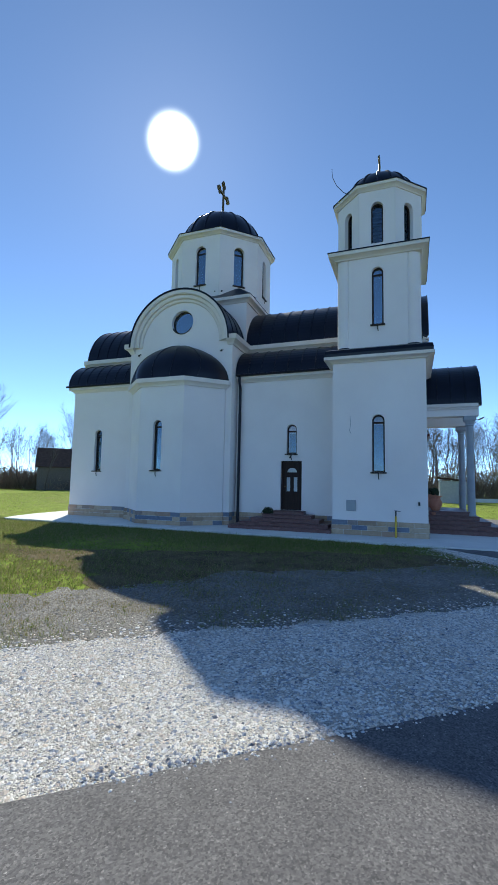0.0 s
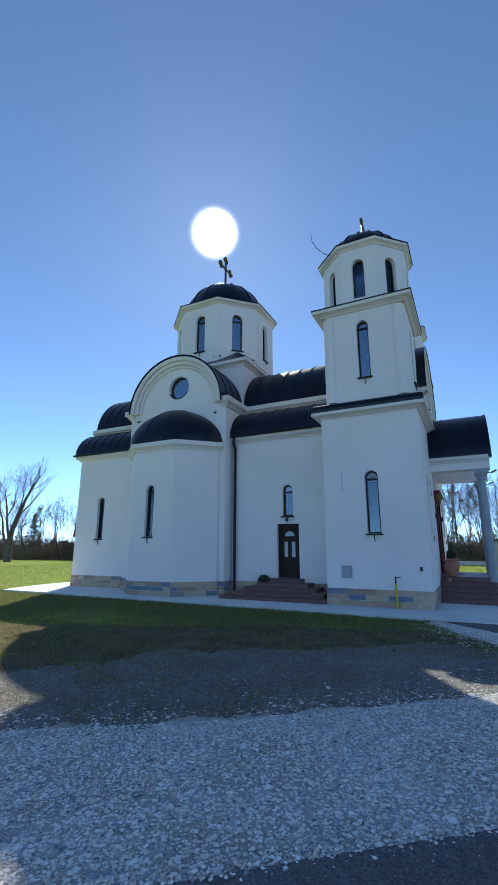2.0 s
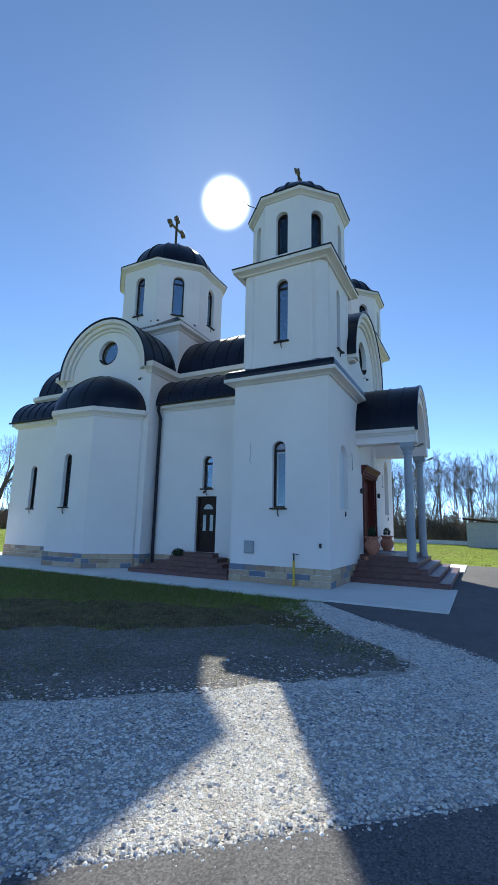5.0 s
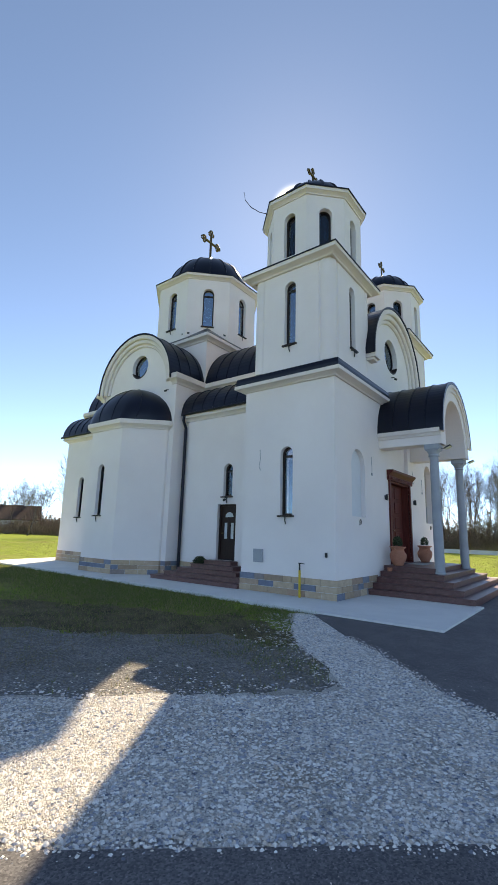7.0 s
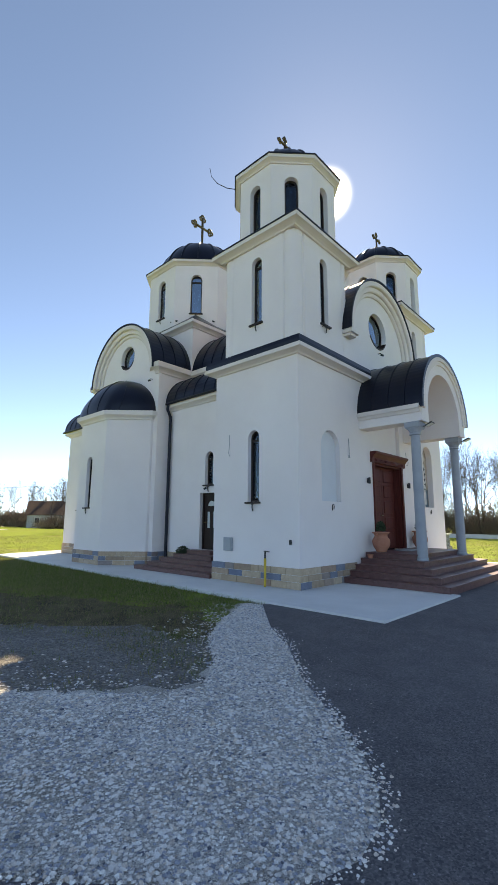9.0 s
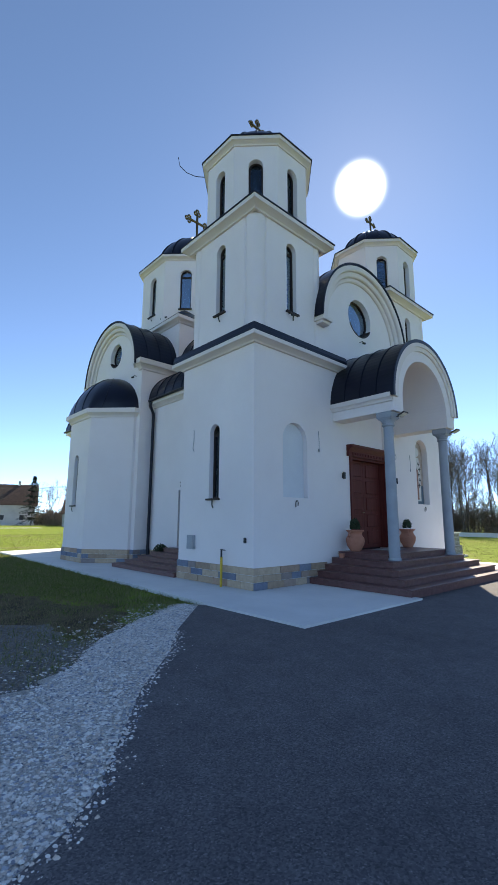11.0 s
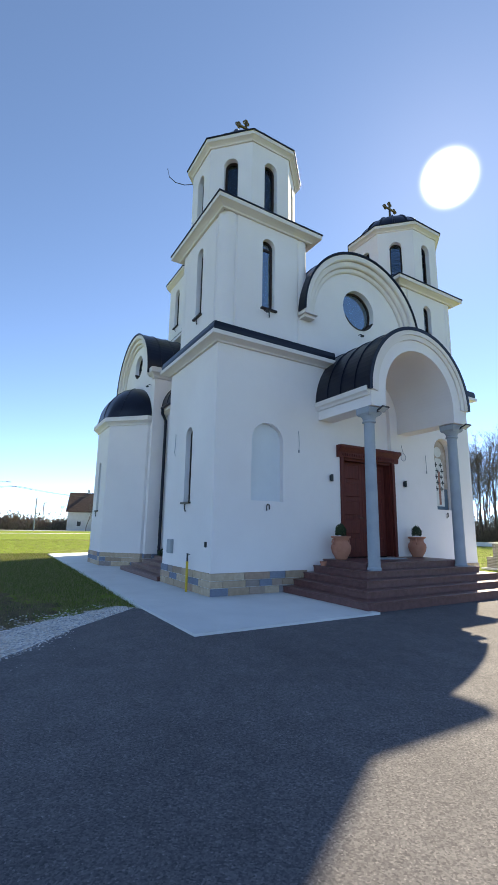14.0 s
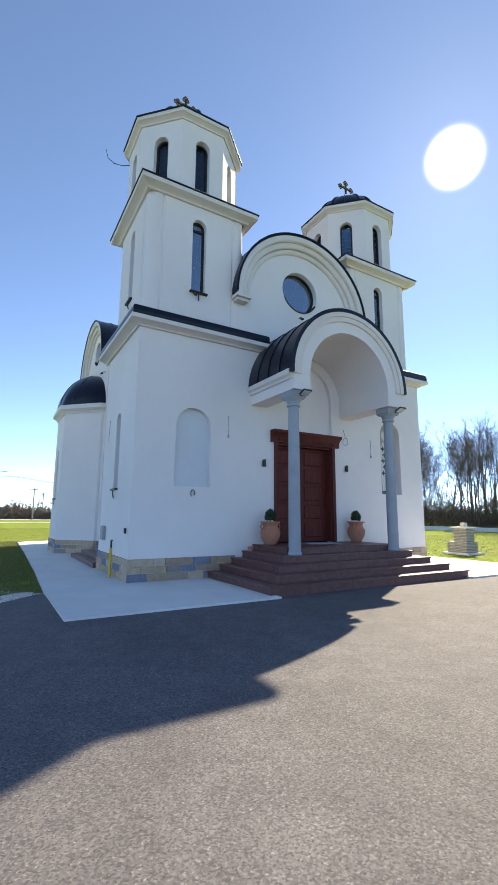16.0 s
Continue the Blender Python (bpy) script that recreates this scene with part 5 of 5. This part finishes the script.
def slender_tree(height, seed):
    """Upright stems from one stool, with steep limbs and fine sparse twigs."""
    rnd = random.Random(seed)
    tree = tagged(new("bare_tree"), "tall slender leafless tree in a wood's edge", "tree", "trees along the wood's edge")
    V, F, tv, tf = [], [], [], []
    for s in range(rnd.choice((3, 4, 4))):
        d = Vector((rnd.gauss(0, 0.13), rnd.gauss(0, 0.13), 1)).normalized()
        h = height * rnd.uniform(0.78, 1.05)
        r = rnd.uniform(0.075, 0.135)
        stem = grow(Vector((rnd.gauss(0, 0.2), rnd.gauss(0, 0.2), -0.1)), d, h, 9, rnd, 0.055, 0.03)
        strand(V, F, stem, r, 0.022, 6)
        for k in range(9):
            u = rnd.uniform(2.6, 8.6)
            i = int(u)
            p = stem[i].lerp(stem[i + 1], u - i)
            sd = (stem[i + 1] - stem[i]).normalized()
            ll = (h * (1 - u / 9) * 0.62 + 1.1) * rnd.uniform(0.7, 1.1)
            limb = grow(p, aside(sd, rnd.uniform(0.35, 0.75), rnd), ll, 5, rnd, 0.09, 0.07)
            strand(V, F, limb, max(0.022, r * 0.42 * (1 - u / 11)), 0.014, 4)
            for m in range(7):
                w = rnd.uniform(1.0, 4.99)
                j = int(w)
                q = limb[j].lerp(limb[j + 1], w - j)
                ld = (limb[j + 1] - limb[j]).normalized()
                tl = rnd.uniform(0.7, 1.7)
                twig = grow(q, aside(ld, rnd.uniform(0.4, 0.9), rnd), tl, 3, rnd, 0.14, 0.06)
                strand(tv, tf, twig, 0.017, 0.010, 3)
                for o in range(4):
                    e = twig[rnd.randint(1, 3)]
                    td = (twig[3] - twig[0]).normalized()
                    strand(tv, tf, grow(e, aside(td, rnd.uniform(0.4, 1.0), rnd), rnd.uniform(0.35, 0.9), 2, rnd, 0.15, 0.05), 0.011, 0.006, 3)
    raw("trunk", V, F, BARK, tree, "", True)
    tagged(raw("twig_crown", tv, tf, TWIG, tree), kind="stuff")
    return tree


kinds = [slender_tree(17, s) for s in (3, 8, 15, 27, 33)]
rnd = random.Random(31)
for i in range(118):
    x = -56 + i * 0.755 + rnd.uniform(-0.6, 0.6)
    y = 61.5 + rnd.uniform(-2.5, 7) + 0.05 * abs(x)
    k = kinds[i % 5]
    m = pose(x, y, -0.08, 0, 0, rnd.uniform(0, 360)) @ Matrix.Scale(0.70 if x > -14 else (0.78 if x > -20 else 0.88), 4)
    if i < 5:
        k.matrix_basis = m
    else:
        copy_thing(k, m)
for i in range(30):
    u = i / 29
    copy_thing(kinds[(i * 3) % 5], pose(-112 + 66 * u + rnd.uniform(-1.5, 1.5), 47 + 17 * u + rnd.uniform(-3, 5), -0.08, 0, 0, rnd.uniform(0, 360)) @ Matrix.Scale(0.72, 4))
oak = bare_tree(15, 0.5, 44, "broad old leafless tree in the meadow", 7)
oak.matrix_basis = pose(-54, 41, -0.08)
small = bare_tree(14, 0.2, 46, "slender leafless tree behind the meadow", 6, "leafless trees by the road")
for i, (x, y) in enumerate(((-62, 50), (-50, 50), (-58, 60), (-66, 40), (-72, 52), (-46, 60), (-40, 62), (-112, 34), (-118, 22), (-120, 6), (-110, 44), (-115, 55), (-80, 60), (-90, 52), (-48, 66), (-54, 70), (-60, 66), (-65, 62), (-70, 66), (-75, 57), (-68, 48), (-78, 48), (-84, 46), (-96, 50), (-102, 54), (-44, 70), (-86, 66), (-57, 52), (-47, 56), (-125, 28), (-130, 36), (-126, -4), (-128, 48))):
    m = pose(x, y, -0.08, 0, 0, i * 67) @ Matrix.Scale(0.8, 4)
    if i == 0:
        small.matrix_basis = m
    else:
        copy_thing(small, m)


def brush(name, x0, y0, x1, y1, width, height, count, label, seed, thick=0.045, material=None):
    """Thicket of thin stems and twigs along a line."""
    rnd = np.random.default_rng(seed)
    V, F = [], []
    for k in range(count):
        u = rnd.random()
        o = rnd.normal(0, width * 0.4)
        x, y = x0 + (x1 - x0) * u, y0 + (y1 - y0) * u
        ln = math.hypot(x1 - x0, y1 - y0)
        x, y = x - (y1 - y0) / ln * o, y + (x1 - x0) / ln * o
        hh = height * (0.7 + 0.5 * noise.noise(Vector((x * 0.2, y * 0.2, 2.0)))) * rnd.uniform(0.35, 1.1)
        zb = rnd.uniform(0, 0.75) * hh
        d = Vector((rnd.normal(0, 0.5), rnd.normal(0, 0.5), rnd.uniform(0.2, 1.2))).normalized() * rnd.uniform(0.6, 1.8)
        e = d.orthogonal().normalized() * thick * rnd.uniform(0.3, 1.0)
        e2 = d.cross(e).normalized() * e.length
        c = Vector((x, y, zb - 0.08))
        i = len(V)
        V += [tuple(c + e), tuple(c - e * 0.5 + e2), tuple(c - e * 0.5 - e2), tuple(c + d)]
        F += [(i, i + 1, i + 3), (i + 1, i + 2, i + 3), (i + 2, i, i + 3)]
    return tagged(raw(name, V, F, material or BRUSH), label, "thicket", "", "stuff")


brush("undergrowth", -56, 63, 34, 60, 3.0, 8.0, 34000, "brown leafless undergrowth below the trees", 5)
brush("hedge", -126, 60, -126, -18, 3.0, 4.4, 20000, "brown leafless hedge beyond the road", 6, 0.16)
brush("far_wood", -210, 150, -215, -60, 12.0, 11.0, 9000, "distant leafless wood on the horizon", 16, 0.4)
brush("far_wood_north", -150, 170, 90, 120, 14.0, 11.0, 9000, "distant leafless wood on the horizon", 17, 0.35)
brush("scrub_belt", -108, 46, -40, 68, 5.0, 6.0, 20000, "brown leafless scrub behind the meadow", 9, 0.09)
brush("scrub", -82, 43, -44, 58, 3.5, 3.4, 9000, "brown scrub at the meadow's edge", 8, 0.07)


def conifer(h, seed):
    rnd = random.Random(seed)
    tree = tagged(new("conifer"), "dark green spruce beside the houses", "tree")
    part("trunk", tube(B(), [(0, 0, -0.1), (0, 0, h)], 0.14, 6, 0.2), BARK, tree)
    V, F = [], []
    for k in range(5200):
        z = h * (0.1 + 0.9 * rnd.random() ** 1.2)
        r = (h - z) * 0.38 * (0.55 + 0.45 * math.cos(z * 5.0)) + 0.1
        a = rnd.uniform(0, 6.28)
        q = rnd.random() ** 0.5
        c = Vector((r * q * math.cos(a), r * q * math.sin(a), z - r * q * 0.35))
        d = Vector((math.cos(a), math.sin(a), -0.2)).normalized() * 0.45
        e = Vector((-math.sin(a), math.cos(a), rnd.uniform(-0.5, 0.5))) * 0.09
        i = len(V)
        V += [tuple(c - e), tuple(c + e), tuple(c + d)]
        F.append((i, i + 1, i + 2))
    raw("crown", V, F, NEEDLES, tree)
    return tree


con = conifer(11.8, 3)
con.matrix_basis = pose(-106, 41.4, -0.08)
copy_thing(con, pose(-74, 60, -0.08, 0, 0, 40) @ Matrix.Scale(0.7, 4))


def gable_house(name, w, d, eave, ridge, wall_mat, label, windows):
    """Simple house with pitched roof, chimneys and windows; ridge along x."""
    hs = tagged(new(name), label, "house")
    pl = [(-w / 2, -d / 2), (w / 2, -d / 2), (w / 2, d / 2), (-w / 2, d / 2)]
    bm = prism(B(), pl, -0.2, eave)
    part("wall", bm, wall_mat, hs)
    bm = B()
    for s in (-1, 1):
        vs = [bm.verts.new((s * w / 2 * 0.995, y, z)) for y, z in ((-d / 2, eave), (d / 2, eave), (0, ridge - 0.1))]
        bm.faces.new(vs if s > 0 else vs[::-1])
        vs2 = [bm.verts.new((s * (w / 2 - 0.2), y, z)) for y, z in ((-d / 2, eave), (d / 2, eave), (0, ridge - 0.1))]
        bm.faces.new(vs2)
        for i in range(3):
            bm.faces.new((vs[i], vs[(i + 1) % 3], vs2[(i + 1) % 3], vs2[i]))
    part("gable", bm, wall_mat, hs)
    o = 0.5
    bm = B()
    sl = (ridge - eave) / (d / 2)
    pr = [(-d / 2 - o, eave - sl * o), (0, ridge), (d / 2 + o, eave - sl * o), (d / 2 + o, eave - sl * o + 0.18), (0, ridge + 0.18), (-d / 2 - o, eave - sl * o + 0.18)]
    a = [bm.verts.new((-w / 2 - o, y, z)) for y, z in pr]
    b = [bm.verts.new((w / 2 + o, y, z)) for y, z in pr]
    for i in range(6):
        bm.faces.new((a[i], a[(i + 1) % 6], b[(i + 1) % 6], b[i]))
    for s in (a, b):
        bm.faces.new((s[0], s[1], s[4], s[5]))
        bm.faces.new((s[1], s[2], s[3], s[4]))
    roof = part("roof", bm, TILE_OLD, hs)
    if windows:
        for x in (-w * 0.2, w * 0.22):
            part("chimney", box(B(), x - 0.3, x + 0.3, -0.3, 0.3, ridge - 0.4, ridge + 1.1), HOUSEWALL, roof)
        for x in (-w * 0.3, 0, w * 0.3):
            fr = part("window", box(B(), x - 0.6, x + 0.6, -d / 2 - 0.04, -d / 2 + 0.02, 1.2, 2.6), ICON_WHITE, hs)
            part("pane", box(B(), x - 0.5, x + 0.5, -d / 2 - 0.05, -d / 2 - 0.041, 1.3, 2.5), IRON, fr)
        for y in (-1.6, 1.6):
            fr = part("window", box(B(), w / 2 - 0.02, w / 2 + 0.04, y - 0.6, y + 0.6, 1.2, 2.6), ICON_WHITE, hs)
            part("pane", box(B(), w / 2 + 0.041, w / 2 + 0.05, y - 0.5, y + 0.5, 1.3, 2.5), IRON, fr)
    return hs


house = gable_house("house", 15, 11, 5.4, 10.4, HOUSEWALL, "pale old house with steep brown tiled roof", True)
house.matrix_basis = pose(-122, 39, -0.1, 0, 0, 74)
barn = gable_house("barn", 9.5, 8, 5.0, 8.6, PALEWOOD, "weathered board barn with dark pitched roof", False)
barn.matrix_basis = pose(-52.0, 55.5, -0.1, 0, 0, 42) @ Matrix.Scale(0.75, 4)
for i in range(30):
    x = -4.7 + i * 0.32
    part("board", box(B(), x, x + 0.30, -4.03 - 0.01 * (i % 3), -4.001, 0.0, 5.0), PALEWOOD, barn)
hut = gable_house("house", 12, 9, 3.6, 7.0, HOUSEWALL, "low house behind bare trees", True)
hut.matrix_basis = pose(-90, 48.5, -0.1, 0, 0, 62) @ Matrix.Scale(0.8, 4)

# road beyond the meadow with poles and wires
tagged(part("road", box(B(), -119, -110, -60, 70, -0.2, -0.02), CONCRETE), "pale road beyond the meadow", "road", "", "structure")
tagged(part("path", box(B(), -77, -74, -60, 34, -0.2, -0.05), CONCRETE), "pale narrow path across the meadow", "path", "", "structure")
tagged(part("kerb", box(B(), -75, 34, 57.0, 57.3, -0.2, 0.35), CONCRETE), "low grey concrete kerb wall at the meadow's edge", "kerb", "", "structure")


def pole(x, y, h, lamp):
    p = tagged(new("utility_pole"), "grey utility pole beside the road", "pole", "poles along the road")
    p.location = (x, y, -0.08)
    part("post", tube(B(), [(0, 0, 0), (0, 0, h)], 0.16, 8, 0.7), BOXGREY, p)
    part("crossarm", box(B(), -0.06, 0.06, -0.9, 0.9, h - 0.5, h - 0.38), BOXGREY, p)
    if lamp:
        part("lamp_arm", tube(B(), [(0, 0, h - 0.6), (0, 1.2, h - 0.1), (0, 3.2, h)], 0.06, 6), BOXGREY, p)
        part("lamp_head", box(B(), -0.15, 0.15, 3.0, 3.9, h - 0.05, h + 0.1), BOXGREY, p)
    return p


pole(-100, 11.2, 10.5, True)
pole(-104, 21.0, 7.5, False)
pole(-135, 26, 8.0, False)
for k, z in ((-0.7, 9.95), (0.7, 9.95)):
    pts = []
    for i in range(25):
        u = i / 24
        pts.append((-100 - 4 * u * 2.2, 11.2 - 30 + (u) * 70 + k, z - 1.6 * math.sin(math.pi * ((u * 2) % 1))))
    tagged(part("power_line", tube(B(), pts, 0.035, 4), IRON), "thin overhead power line", "cable")

# brick barbecue on the north lawn
oven = tagged(new("brick_barbecue"), "pale brick barbecue with chimney on a concrete slab", "barbecue")
oven.location = (-1.45, 28.9, -0.07)
oven.scale = (0.70, 0.70, 0.80)
part("slab", bevelled(box(B(), -0.85, 0.85, -0.75, 0.75, 0.0, 0.10), 0.02), CONCRETE, oven)


def courses(name, x0, x1, y0, y1, z0, rows):
    V, F = [], []
    rnd = random.Random(6)
    bh, bl = 0.075, 0.24
    me = B()
    for r in range(rows):
        z = z0 + r * bh
        for side in range(4):
            ln = (x1 - x0) if side % 2 == 0 else (y1 - y0)
            u = -(bl / 2 if r % 2 else 0)
            while u < ln - 0.02:
                a, b = max(u, 0) + 0.005, min(u + bl, ln) - 0.005
                if b - a > 0.03:
                    o = rnd.uniform(0, 0.006)
                    if side == 0:
                        box(me, x0 + a, x0 + b, y0 - o, y0 + 0.1, z + 0.005, z + bh - 0.005)
                    elif side == 1:
                        box(me, x1 - 0.1, x1 + o, y0 + a, y0 + b, z + 0.005, z + bh - 0.005)
                    elif side == 2:
                        box(me, x0 + a, x0 + b, y1 - 0.1, y1 + o, z + 0.005, z + bh - 0.005)
                    else:
                        box(me, x0 - o, x0 + 0.1, y0 + a, y0 + b, z + 0.005, z + bh - 0.005)
                u += bl
    ob = part(name, me, BRICK, oven)
    tagged(ob, kind="stuff")
    part("mortar", box(B(), x0 + 0.01, x1 - 0.01, y0 + 0.01, y1 - 0.01, z0, z0 + rows * bh), CONCRETE, ob)
    return ob


courses("brick_base", -0.62, 0.62, -0.5, 0.5, 0.1, 7)
courses("brick_stack", -0.32, 0.50, -0.32, 0.42, 0.62, 9)
part("cap", bevelled(box(B(), -0.46, 0.62, -0.44, 0.52, 1.30, 1.37), 0.01), CONCRETE, oven)
part("flue", bevelled(box(B(), 0.0, 0.28, -0.1, 0.18, 1.37, 1.58), 0.01), HOUSEWALL, oven)

# small shed north of the church
shed = tagged(new("shed"), "small grey shed with lean-to roof on the lawn", "shed")
shed.location = (4.3, 52, -0.08)
part("wall", box(B(), -1.6, 1.6, -1.3, 1.3, 0, 2.3), BOXGREY, shed)
bm = B()
vs = [bm.verts.new(p) for p in ((-1.9, -1.6, 2.6), (1.9, -1.6, 2.25), (1.9, 1.6, 2.25), (-1.9, 1.6, 2.6), (-1.9, -1.6, 2.72), (1.9, -1.6, 2.37), (1.9, 1.6, 2.37), (-1.9, 1.6, 2.72))]
for f in ((0, 3, 2, 1), (4, 5, 6, 7), (0, 1, 5, 4), (1, 2, 6, 5), (2, 3, 7, 6), (3, 0, 4, 7)):
    bm.faces.new([vs[i] for i in f])
part("roof", bm, TILE_OLD, shed)

# the sun's disc, far off, widened by the glow painted into its emission
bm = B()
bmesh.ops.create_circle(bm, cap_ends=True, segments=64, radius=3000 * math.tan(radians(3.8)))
disc = tagged(part("sun_disc", bm, SUN_GLOW), "bright white sun with a painted soft glow in the clear sky", "sun", "", "structure")
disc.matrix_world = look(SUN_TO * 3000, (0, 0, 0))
